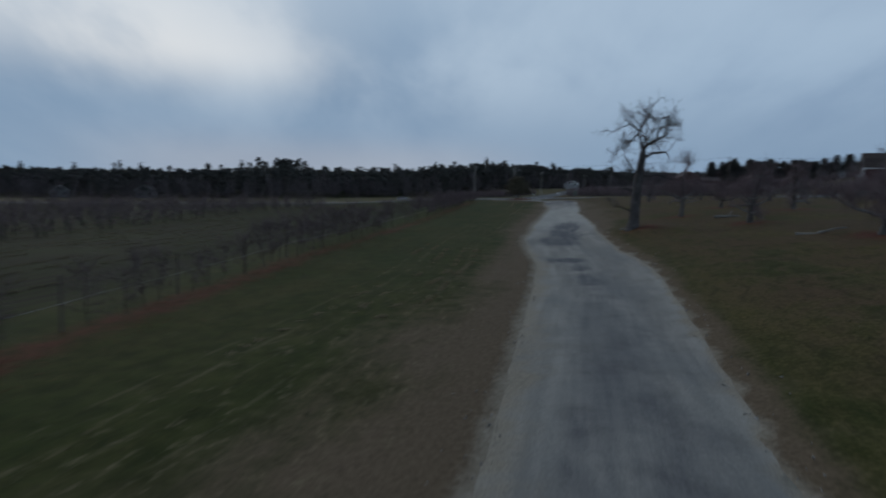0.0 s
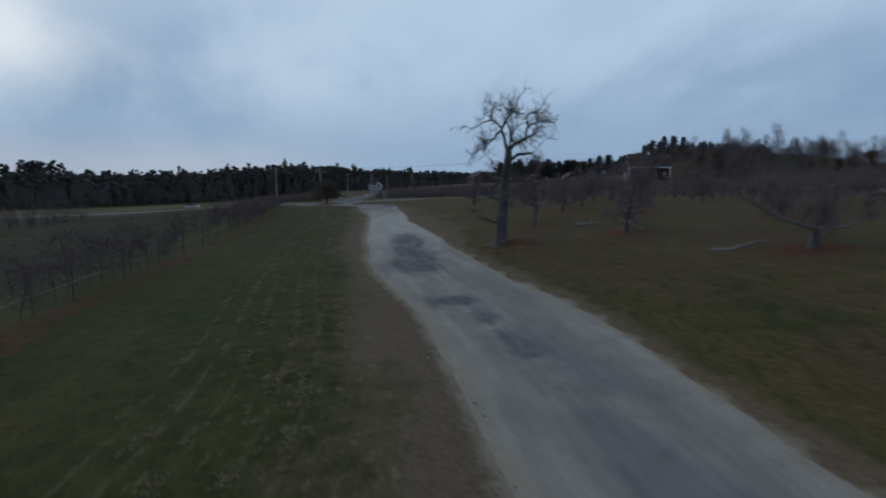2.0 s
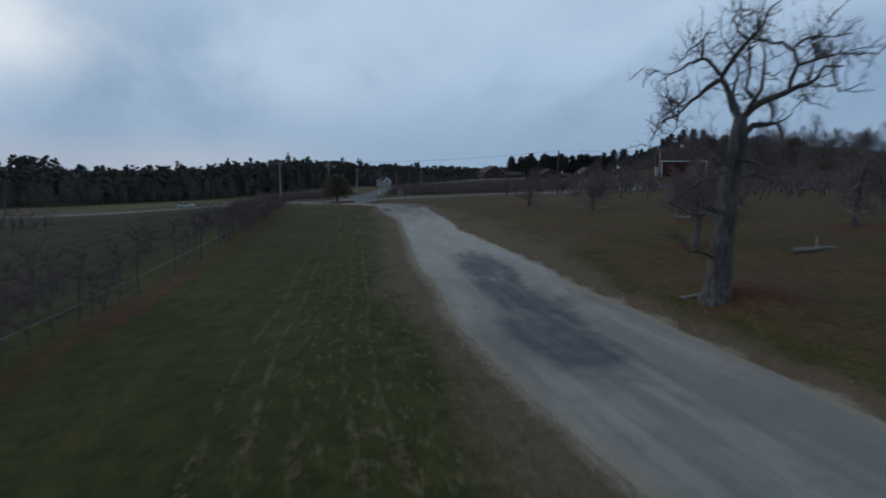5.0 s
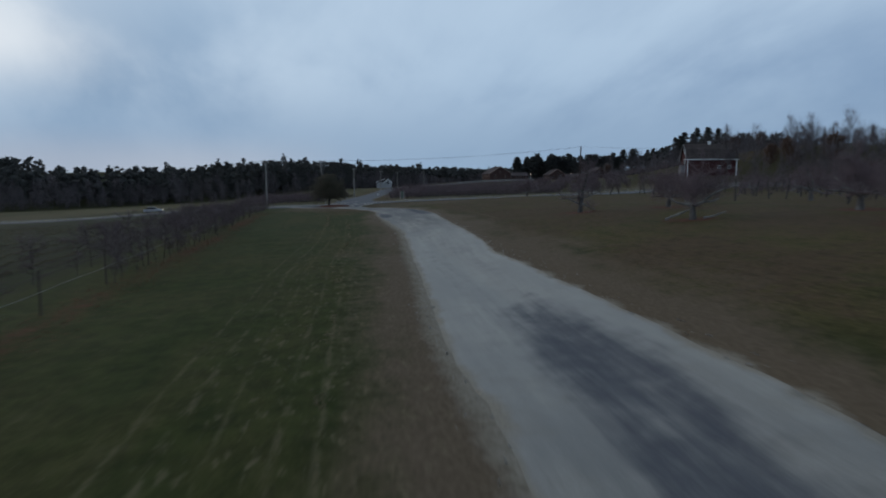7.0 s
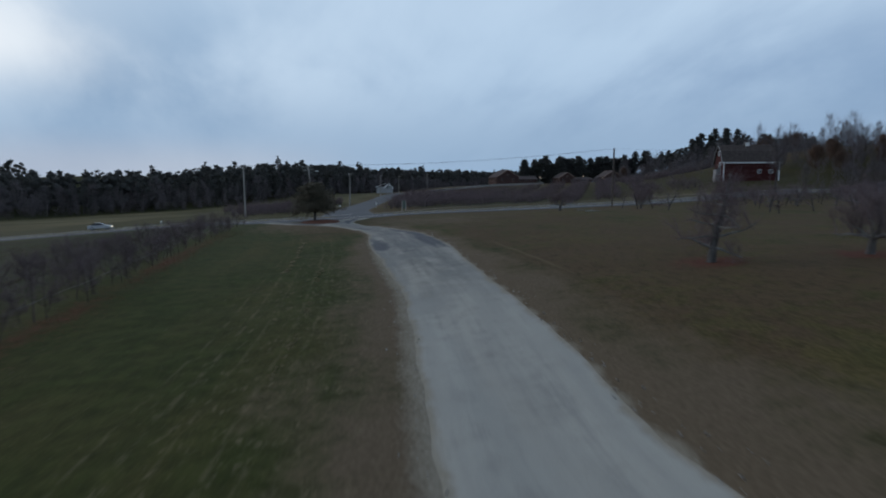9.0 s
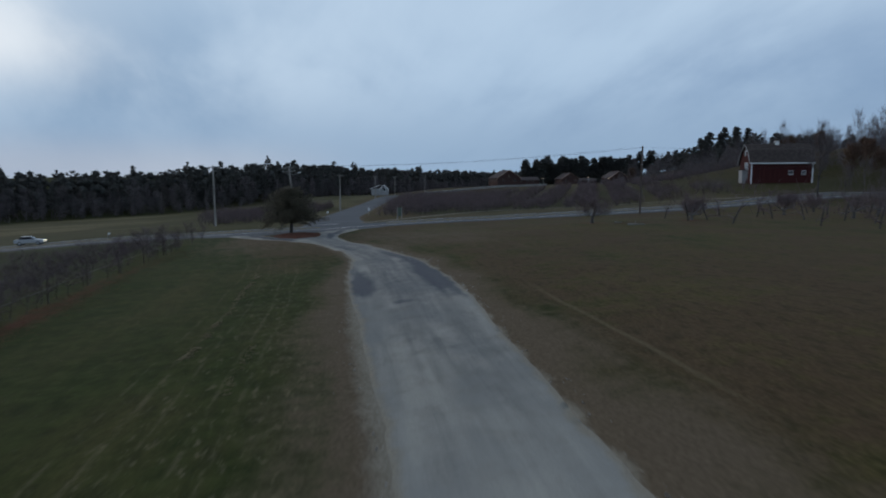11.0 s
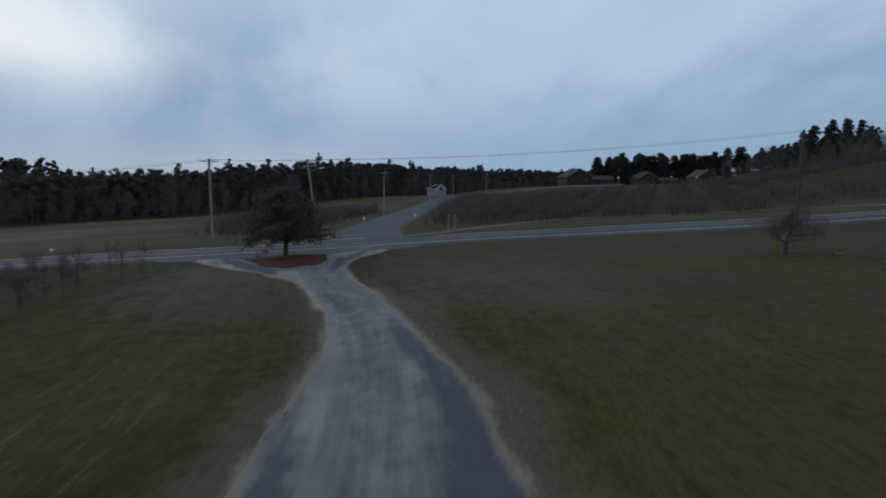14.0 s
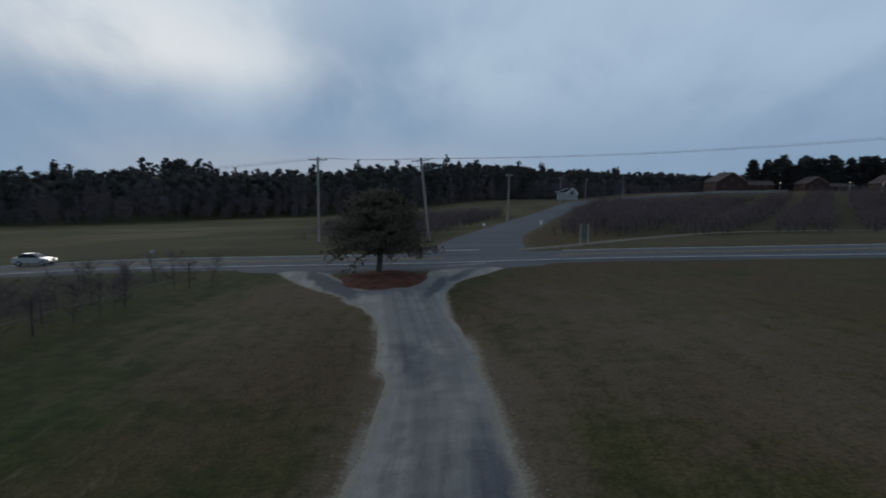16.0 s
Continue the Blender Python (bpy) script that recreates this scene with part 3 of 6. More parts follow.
RIGHT_ARM = [(30.1, 141, 1.7), (30.0, 149, 1.6), (30.2, 155, 1.3), (31.3, 160.5, 1.45), (33.2, 165, 2.5), (35.2, 169.5, 3.0)]
MAIN = [(-420, 181, 4.8), (-120, 174, 4.8), (-30, 173, 4.8), (32, 173, 4.8), (90, 174.5, 4.8), (130, 178, 4.8), (200, 178, 4.8), (420, 160, 4.8)]
APRON = [(17, 168.4, 2.0), (22, 167.2, 1.9), (28, 166.8, 1.0), (34, 167.2, 1.9), (39, 168.6, 1.8)]
SIDE = [(35.0, 175, 5.8), (36.0, 182, 5.2), (39.6, 199, 4.5), (46.2, 219, 4.3), (55.0, 245, 4.1), (66, 274, 3.9), (81, 312, 3.7), (92, 333, 3.5), (118, 362, 3.3), (160, 390, 3.2)]
SHOULDER = [(40.0, 179.0, 1.0), (48, 182.2, 2.6), (62, 187.0, 6.5), (80, 189.5, 9.5), (107, 191, 9.5), (140, 193, 9), (220, 190, 6)]


def smooth(line, cuts=5):
    """The same line with its corners rounded."""
    out = []
    for i in range(len(line) - 1):
        p = [np.array(line[min(max(k, 0), len(line) - 1)], float) for k in (i - 1, i, i + 1, i + 2)]
        for q in range(cuts):
            u = q / cuts
            c = 0.5 * (2 * p[1] + (p[2] - p[0]) * u + (2 * p[0] - 5 * p[1] + 4 * p[2] - p[3]) * u ** 2 + (3 * p[1] - p[0] - 3 * p[2] + p[3]) * u ** 3)
            out.append(tuple(float(v) for v in c))
    return out + [tuple(line[-1])]


STEM, LEFT_ARM, RIGHT_ARM, SIDE = smooth(STEM, 3), smooth(LEFT_ARM), smooth(RIGHT_ARM), smooth(SIDE)


def inside(line, X, Y):
    """Signed distance to a band along a line: below 0 inside. Also the way along it and the side."""
    best, along, side, run = np.full(X.shape, 1e9), np.zeros(X.shape), np.zeros(X.shape), 0.0
    for (x0, y0, h0), (x1, y1, h1) in zip(line, line[1:]):
        dx, dy = x1 - x0, y1 - y0
        length = math.hypot(dx, dy)
        u = np.clip(((X - x0) * dx + (Y - y0) * dy) / length ** 2, 0, 1)
        d = np.hypot(X - x0 - u * dx, Y - y0 - u * dy) - (h0 + u * (h1 - h0))
        s = ((X - x0) * dy - (Y - y0) * dx) / length
        take = d < best
        best, along, side = np.where(take, d, best), np.where(take, run + u * length, along), np.where(take, s, side)
        run += length
    return best, along, side


def drive_distance(X, Y):
    def join(a, b, k):
        h = np.maximum(k - np.abs(a - b), 0) / k
        return np.minimum(a, b) - h * h * k / 4

    arms = join(inside(LEFT_ARM, X, Y)[0], inside(RIGHT_ARM, X, Y)[0], 1.6)
    fork = np.hypot((X - 27.8) / 2.5, (Y - 155.0) / 3.4) - 1
    return np.minimum(join(inside(STEM, X, Y)[0], arms, 0.6), fork * 2.6)


def row_x(y):
    """The line of the young apple row beside the lawn."""
    return np.interp(y, [-40, 0, 28, 36, 42, 50, 72, 102, 130, 162], [-18.5, -11.6, -7.9, -7.1, -5.9, -4.2, 0.3, 6.2, 10.0, 15.6])


def grow_axis(dense_lo, dense_hi, step, lo, hi, rate):
    mid = list(np.arange(dense_lo, dense_hi + 1e-6, step))
    a, s = [], step
    v = dense_lo
    while v > lo:
        s *= rate
        v -= s
        a.append(v)
    b, s = [], step
    v = dense_hi
    while v < hi:
        s *= rate
        v += s
        b.append(v)
    return np.array(a[::-1] + mid + b)


OLD_APPLES = [(23.3, 27.0), (23.8, 39.6), (24.1, 51.5), (31.5, 58.8), (33.8, 36.9), (33.2, 49.4), (37.0, 63.4), (34.6, 75.2), (35.7, 89.3), (42.3, 85.9), (44.0, 71.0),
              (59.2, 140.8), (70.6, 136.8), (90, 140), (104, 146), (47.5, 57.0)]


def build_ground():
    gx = grow_axis(-16, 52, 0.6, -2600, 2600, 1.085)
    gy = grow_axis(-6, 188, 0.6, -900, 3200, 1.085)
    X, Y = np.meshgrid(gx, gy, indexing="ij")
    stone = np.minimum(drive_distance(X, Y), np.minimum(inside(MAIN, X, Y)[0], np.minimum(inside(SIDE, X, Y)[0], inside(APRON, X, Y)[0])))
    Z = ground_z(X, Y) + np.clip(stone / 1.8, 0, 1) * (0.035 * rough_field(X, Y, 1.6, 0.4) + 0.06 * rough_field(X, Y, 6.0, 2.0))
    Z = Z - 0.09 / (1 + np.exp(np.clip((stone + 0.2) / 0.22, -60, 60)))
    nx, ny = X.shape
    i, j = np.meshgrid(np.arange(nx - 1), np.arange(ny - 1), indexing="ij")
    p = (i * ny + j).ravel()
    quads = np.stack([p, p + ny, p + ny + 1, p + 1], 1)
    me = mesh_of("ground", np.stack([X, Y, Z], -1).reshape(-1, 3), quads, MEADOW)
    # where the soil is bare, where leaves lie, where beds and hay fields are
    d, along, side = inside(STEM, X, Y)
    wobble = rough_field(X, Y, 4.5, 1.1)
    reach = np.where(side > 0, np.interp(Y, [30, 48, 60, 90, 106], [0.8, 1.2, 5.0, 4.6, 2.0]) * (1 + 0.5 * rough_field(X, Y, 16, 3.0)), np.interp(Y, [20, 30, 42, 60, 75, 100, 118, 135], [4.9, 4.2, 2.9, 3.2, 4.3, 4.2, 2.8, 1.7]) + 0.9 * rough_field(X, Y, 13, 5.0))
    verge = np.clip(1.15 - np.maximum(d, 0) / np.maximum(reach, 0.8) + 0.35 * wobble, 0, 1)
    lobe = np.exp(-((X - 21.5) / 7.0) ** 2 - ((Y - 153) / 12) ** 2) + np.exp(-((X - 39.0) / 9.0) ** 2 - ((Y - 144) / 16) ** 2)
    verge = np.maximum(verge, np.clip(0.62 * lobe + 0.2 * wobble, 0, 0.7))
    verge = np.maximum(verge, np.clip(0.8 - inside(SIDE, X, Y)[0] / 2.0, 0, 0.7))
    # leaf mould under the woods on the hill
    woods = np.clip((X - 128 - 0.1 * (Y - 120)) / 20, 0, 1) * (Y < 215)
    off = X - row_x(Y)
    litter = np.exp(-((off - 0.1) / 1.5) ** 2) * np.interp(Y, [52, 70, 128, 150, 164], [1.0, 0.72, 0.68, 0.4, 0.0])
    litter = litter * (0.85 + 0.4 * rough_field(X, Y, 7, 1.9))
    for ax, ay in OLD_APPLES:
        litter = np.maximum(litter, 0.95 * np.exp(-((X - ax) / 2.5) ** 2 - ((Y - ay) / 2.5) ** 2))
    litter = np.maximum(litter, 0.8 * np.exp(-((X - 17.2) / 2.4) ** 2 - ((Y - 42.4) / 2.8) ** 2))
    litter = np.maximum(litter, 0.3 * woods)
    field = np.clip((-off - 3.5) / 2.0, 0, 1) * np.clip((167 - Y) / 2, 0, 1) * np.clip((Y + 40) / 10, 0, 1) * np.clip((off + 75) / 8, 0, 1)
    orchard = np.clip((inside(SIDE, X, Y)[0] - 9) / 5, 0, 1) * (X > 45 + 0.3 * (Y - 190)) * np.clip((Y - 192) / 4, 0, 1) * np.clip((336 - Y) / 8, 0, 1) * np.clip((205 - X) / 10, 0, 1)
    field = np.maximum(field, orchard * np.clip(0.4 + 0.4 * rough_field(X, Y, 22, 1.3), 0, 1))
    litter = np.maximum(litter, 0.15 * orchard)
    # the dark bed colour again, only to darken the floor under the hill woods
    field = np.maximum(field, 0.55 * woods)
    hay = np.clip((Y - 179) / 2.5, 0, 1) * np.clip((30 - X + 0.35 * (Y - 179)) / 6, 0, 1)
    wooded = np.clip((Y - wood_front(X) + 2) / 6, 0, 1)
    hay = hay * (1 - wooded)
    # and the same bed colour to darken the floor of the far woods
    field = np.maximum(field, 0.7 * wooded)
    litter = np.maximum(litter, 0.4 * wooded)
    verge = np.maximum(verge, 0.5 * np.clip(0.6 - inside(SHOULDER, X, Y)[0] / 1.5, 0, 1))
    hay = np.maximum(hay, 0.5 * np.clip(0.6 - inside(SHOULDER, X, Y)[0] / 1.5, 0, 1))
    col = np.stack([verge, np.clip(litter, 0, 1), field, hay], -1).reshape(-1, 4).astype(np.float32)
    # smooth coordinates across and along the drive
    px, py = np.array([q[0] for q in STEM]), np.array([q[1] for q in STEM])
    runs = np.concatenate([[0], np.cumsum(np.hypot(np.diff(px), np.diff(py)))])
    lane = (X - np.interp(Y, py, px)) * 0.98
    run = np.interp(Y, py, runs) + np.clip(Y - py[-1], 0, None) + np.clip(Y - py[0], None, 0) + 0.19 * lane
    drive_d = drive_distance(X, Y)
    spill = np.clip(1.0 - drive_d / np.where(side < 0, np.interp(Y, [30, 50, 108, 118], [0.6, 1.2, 1.2, 0.4]), 0.22), 0, 1)
    for name, values in (("lane", lane), ("run", run), ("spill", spill)):
        me.attributes.new(name, "FLOAT", "POINT").data.foreach_set("value", np.clip(values, -400, 400).ravel().astype(np.float32))
    layer = me.attributes.new("zones", "FLOAT_COLOR", "POINT")
    layer.data.foreach_set("color", col.ravel())
    return tagged(new("ground", me), "dead and green mown grass over sloping orchard land", "ground", kind="structure")


def band_sheet(name, distance, lo, hi, step, lift, material, ragged=0.0, crown=0.0):
    """A sheet of the land wherever distance(x, y) is below 0, its rim drawn onto the contour."""
    gx, gy = np.arange(lo[0], hi[0], step), np.arange(lo[1], hi[1], step)
    X, Y = np.meshgrid(gx, gy, indexing="ij")

    def dist(x, y):
        return distance(x, y) + ragged * (0.5 * rough_field(x, y, 1.0, 0.3) + rough_field(x, y, 3.4, 1.7))

    D = dist(X, Y)
    e = 0.05
    gxx, gyy = (dist(X + e, Y) - dist(X - e, Y)) / (2 * e), (dist(X, Y + e) - dist(X, Y - e)) / (2 * e)
    g2 = np.maximum(gxx ** 2 + gyy ** 2, 0.3)
    out = D > 0
    PX, PY = np.where(out, X - gxx * D / g2, X), np.where(out, Y - gyy * D / g2, Y)
    nx, ny = X.shape
    i, j = np.meshgrid(np.arange(nx - 1), np.arange(ny - 1), indexing="ij")
    keep = (D[:-1, :-1] < 0) | (D[1:, :-1] < 0) | (D[:-1, 1:] < 0) | (D[1:, 1:] < 0)
    p = (i * ny + j)[keep]
    quads = np.stack([p, p + ny, p + ny + 1, p + 1], 1)
    used, index = np.unique(quads, return_inverse=True)
    x, y = PX.ravel()[used], PY.ravel()[used]
    depth = np.clip(-D.ravel()[used], 0, 3)
    z = ground_z(x, y) - 0.035 + (lift + 0.035) * np.clip(depth / 0.7, 0, 1) + crown * np.minimum(depth / 2.5, 1)
    me = mesh_of(name, np.stack([x, y, z], 1), index.reshape(-1, 4), material)
    return me, x, y, depth


# dark tar patches and holes in the drive: x, y, half length, half width, strength
TAR = [(15.5, 58.8, 7.0, 1.5, 1.0, 0.19), (13.2, 50.5, 6.5, 1.5, 0.95, 0.19), (11.2, 44.0, 4.6, 1.45, 0.95, 0.19), (9.2, 32.7, 1.2, 0.8, 1.0, 0.19), (8.2, 32.6, 1.6, 0.35, 0.9, 0.19), (8.9, 29.2, 1.4, 0.5, 0.7, 0.19),
       (8.3, 25.4, 1.8, 0.7, 0.8, 0.19), (8.0, 20.0, 10.0, 1.5, 0.42, 0.19), (4.5, 8.0, 10.0, 1.4, 0.55, 0.19), (30.7, 118.5, 9.5, 1.3, 1.5, 0.17), (25.9, 118.0, 4.8, 0.95, 1.15, 0.2), (26.5, 111.2, 0.6, 0.8, 1.0, 0.19),
       (26.6, 104.5, 4.5, 1.4, 0.4, 0.19), (28.2, 116.0, 8.0, 1.1, 0.3, 0.19), (27.0, 126.5, 6.0, 0.5, 0.8, 0.14), (29.8, 131.0, 10.0, 0.55, 0.6, 0.02), (31.6, 129.0, 6.0, 0.6, 1.1, -0.02),
       (29.6, 142.0, 5.0, 0.6, 0.9, -0.12), (23.4, 160.6, 6.5, 0.95, 1.4, -0.38), (27.6, 156.3, 1.2, 2.4, 0.7, 0.0), (31.0, 158.0, 5.0, 0.5, 1.2, 0.18), (33.3, 163.5, 4.0, 0.6, 1.1, 0.4), (20.6, 82.0, 6.0, 0.4, 0.25, 0.19)]


def build_drive():
    me, x, y, depth = band_sheet("drive", drive_distance, (-12, -45), (42, 172), 0.3, 0.012, GRAVEL, 0.20, 0.05)
    d, along, side = inside(STEM, x, y)
    dark = 0.16 * np.exp(-((np.abs(side) - 0.95) / 0.5) ** 2)
    dark = dark + 0.55 * np.clip((y - 102) / 10, 0, 1) * np.exp(-(side / 1.2) ** 2)
    for px, py, hl, hw, k, t in TAR:
        u, v = (y - py) * math.cos(t) + (x - px) * math.sin(t), (x - px) * math.cos(t) - (y - py) * math.sin(t)
        dark = np.maximum(dark, k * np.clip(1.35 - (np.abs(u / hl) ** 2 + np.abs(v / hw) ** 2) * (1 + 0.5 * rough_field(x, y, 1.6, 4.0)) + 0.5 * rough_field(side, along * 0.14, 0.5, 2.0), 0, 1))
    for px, py, r, deep in ((9.1, 32.4, 1.0, 0.06), (8.0, 24.7, 1.1, 0.07), (26.6, 111.5, 0.7, 0.04), (8.6, 28.6, 0.7, 0.04)):
        co = np.empty(len(x) * 3, np.float32)
        me.vertices.foreach_get("co", co)
        co = co.reshape(-1, 3)
        co[:, 2] -= deep * np.exp(-((x - px) / r) ** 2 - ((y - py) / r) ** 2)
        me.vertices.foreach_set("co", co.ravel())
    for name, values in (("lane", side), ("run", along)):
        me.attributes.new(name, "FLOAT", "POINT").data.foreach_set("value", values.astype(np.float32))
    me.attributes.new("dark", "FLOAT", "POINT").data.foreach_set("value", dark.astype(np.float32))
    # a wide worn tan margin on the field side of the first stretch
    edge = np.clip(1.0 - depth / np.where(side < 0, np.interp(y, [28, 44], [1.5, 0.6]), 0.6), 0, 1)
    me.attributes.new("edge", "FLOAT", "POINT").data.foreach_set("value", edge.astype(np.float32))
    me.update()
    return tagged(new("drive", me), "pale gravel farm drive with dark tar patches and potholes", "drive", kind="structure")


def road_distance(X, Y):
    d = np.minimum(inside(MAIN, X, Y)[0], np.minimum(inside(SIDE, X, Y)[0], inside(APRON, X, Y)[0]))
    return d


def ribbon(name, line, half, lift, material, step=1.5, skip=None, thick=0.012):
    """A thin painted or laid band along a line, following the land."""
    V, T, n = [], [], 0
    run = 0.0
    for (x0, y0, _), (x1, y1, _) in zip(line, line[1:]):
        length = math.hypot(x1 - x0, y1 - y0)
        k = max(1, int(length / step))
        tx, ty = (x1 - x0) / length, (y1 - y0) / length
        for q in range(k):
            a, b = q / k, (q + 1) / k
            ps = [(x0 + (x1 - x0) * u, y0 + (y1 - y0) * u) for u in (a, b)]
            if skip and skip(*ps[0]):
                continue
            for (x, y) in ps:
                for sgn in (-1, 1):
                    xx, yy = x - sgn * ty * half, y + sgn * tx * half
                    z = gz(xx, yy) + lift
                    V += [(xx, yy, z), (xx, yy, z - thick)]
            T += [(n, n + 4, n + 6, n + 2), (n + 1, n, n + 2, n + 3), (n + 4, n + 5, n + 7, n + 6), (n, n + 1, n + 5, n + 4), (n + 2, n + 6, n + 7, n + 3)]
            n += 8
    return mesh_of(name, V, T, material)


def shifted(line, off):
    out = []
    for i, (x, y, h) in enumerate(line):
        a, b = line[max(i - 1, 0)], line[min(i + 1, len(line) - 1)]
        l = math.hypot(b[0] - a[0], b[1] - a[1])
        out.append((x - off * (b[1] - a[1]) / l, y + off * (b[0] - a[0]) / l, h))
    return out


def build_roads():
    me, x, y, depth = band_sheet("road", road_distance, (-140, 158), (215, 400), 0.75, 0.035, ASPHALT, 0.07, 0.06)
    road = tagged(new("road", me), "worn grey asphalt country road with a side road joining", "road", kind="structure")
    near = shifted(MAIN, -3.5)
    far = shifted(MAIN, 3.55)
    clip = lambda x, y: not -130 < x < 200
    for name, line, skip in (("edge_line", near, clip), ("edge_line", far, lambda x, y: clip(x, y) or 29.0 < x < 44)):
        tagged(part(name, ribbon(name, line, 0.12, 0.135, LINE_WHITE, 1.5, skip), None, road), "white painted edge line")
    for off in (-0.14, 0.14):
        tagged(part("centre_line", ribbon("centre_line", shifted(MAIN, off), 0.06, 0.135, LINE_YELLOW, 1.5, lambda x, y: clip(x, y) or 31 < x < 42), None, road), "faded yellow centre line")
    part("stop_line", ribbon("stop_line", [(32.0, 179.6, 0), (36.0, 179.0, 0)], 0.2, 0.135, LINE_WHITE, 0.8), None, road, "white stop line at the junction")
    track = [(40, 179.2, 0), (45.7, 181.8, 0), (54.3, 188, 0), (71, 198.5, 0), (85, 201.0, 0), (108, 199.8, 0), (119, 196.5, 0), (131, 186.5, 0), (138, 181.5, 0)]
    tagged(new("farm_track", ribbon("farm_track", smooth(track), 0.9, 0.05, TRACK, 1.5, None, 0.06)), "narrow pale dirt track along the far verge", "track", kind="structure")
    return road


ground = build_ground()
drive = build_drive()
road = build_roads()


# ---- trees ----
def bend(start, direction, length, steps, wander, lift, rng):
    """A crooked branch: its points."""
    p, d = np.array(start, float), np.array(direction, float)
    d /= np.linalg.norm(d)
    pts = [p.copy()]
    for _ in range(steps):
        d = d + rng.normal(size=3) * wander + np.array([0, 0, lift])
        d /= np.linalg.norm(d)
        p = p + d * length / steps
        pts.append(p.copy())
    return np.array(pts)


def spray(soup, limbs, count, length, radius, rng, spread=0.8, rise=0.25, from_u=0.3, forks=2):
    """Fine twigs that leave the outer parts of the limbs, each with a few side twigs."""
    A, D, weights = [], [], np.array([np.linalg.norm(l[-1] - l[0]) for l in limbs])
    picks = rng.choice(len(limbs), size=count, p=weights / weights.sum())
    for k in picks:
        l = limbs[k]
        u = (from_u + (1 - from_u) * rng.random() ** 0.8) * (len(l) - 1)
        i = min(int(u), len(l) - 2)
        base = l[i] + (l[i + 1] - l[i]) * (u - i)
        along = (l[i + 1] - l[i]) / (np.linalg.norm(l[i + 1] - l[i]) + 1e-9)
        d = along * 0.5 + rng.normal(size=3) * spread + np.array([0, 0, rise])
        A.append(base)
        D.append(d / np.linalg.norm(d))
    A, D = np.array(A), np.array(D)
    ln = length * (0.5 + rng.random(count))[:, None]
    mid = A + D * ln * 0.55
    tip = mid + (D + rng.normal(size=D.shape) * 0.35) * ln * 0.45
    soup.twigs(A, mid, radius)
    soup.twigs(A + (mid - A) * 0.8, tip, radius * 0.7)
    for _ in range(forks):
        u = 0.3 + 0.6 * rng.random((count, 1))
        b = A + (mid - A) * u
        soup.twigs(b, b + (D * 0.5 + rng.normal(size=D.shape) * 0.6) * ln * 0.5, radius * 0.55)


def make_old_apple(seed, twigs=1150, rise=1.0, r=0.0062):
    """A short trunk, low spreading lichened limbs, and a dome of fine shoots over them."""
    rng = np.random.default_rng(seed)
    wood, arms, fine, limbs = Soup(), Soup(), Soup(), []
    h = (0.75 + 0.3 * rng.random()) * rise
    lean = rng.normal(size=2) * 0.12
    wood.tube([(0, 0, -0.35), (0, 0, 0.05), (lean[0] * 0.4, lean[1] * 0.4, h * 0.5), (lean[0], lean[1], h)], [0.34, 0.23, 0.18, 0.17], 9)
    n = 5 + seed % 2
    top = np.array([lean[0], lean[1], h - 0.1])
    for k in range(n):
        a = k * 2 * math.pi / n + rng.normal() * 0.25
        l = bend(top, (math.cos(a), math.sin(a), 0.1 + 0.5 * rng.random()), 1.7 + 0.9 * rng.random(), 7, 0.2, 0.03, rng)
        arms.tube(l, np.linspace(0.1, 0.03, 8), 7)
        limbs.append(l)
        for _ in range(6):
            i = rng.integers(2, 8)
            up = np.array([rng.normal() * 0.5, rng.normal() * 0.5, 0.9 + 0.4 * rng.random()])
            m = bend(l[i], up, (0.9 + 1.2 * rng.random()) * (1.25 - 0.07 * i), 5, 0.2, 0.02, rng)
            fine.tube(m, np.linspace(0.03, 0.01, 6), 4)
            limbs.append(m)
    leader = bend(top, (rng.normal() * 0.3, rng.normal() * 0.3, 1), 2.3 * rise, 6, 0.2, 0.0, rng)
    wood.tube(leader, np.linspace(0.11, 0.03, 7), 6)
    limbs.append(leader)
    for _ in range(7):
        i = rng.integers(2, 7)
        m = bend(leader[i], (rng.normal(), rng.normal(), 0.6), 1.4, 5, 0.22, 0.0, rng)
        fine.tube(m, np.linspace(0.035, 0.012, 6), 4)
        limbs.append(m)
    spray(fine, limbs, twigs, 0.75, r, rng, 0.75, 0.3, 0.15, 2)
    return wood, fine, arms


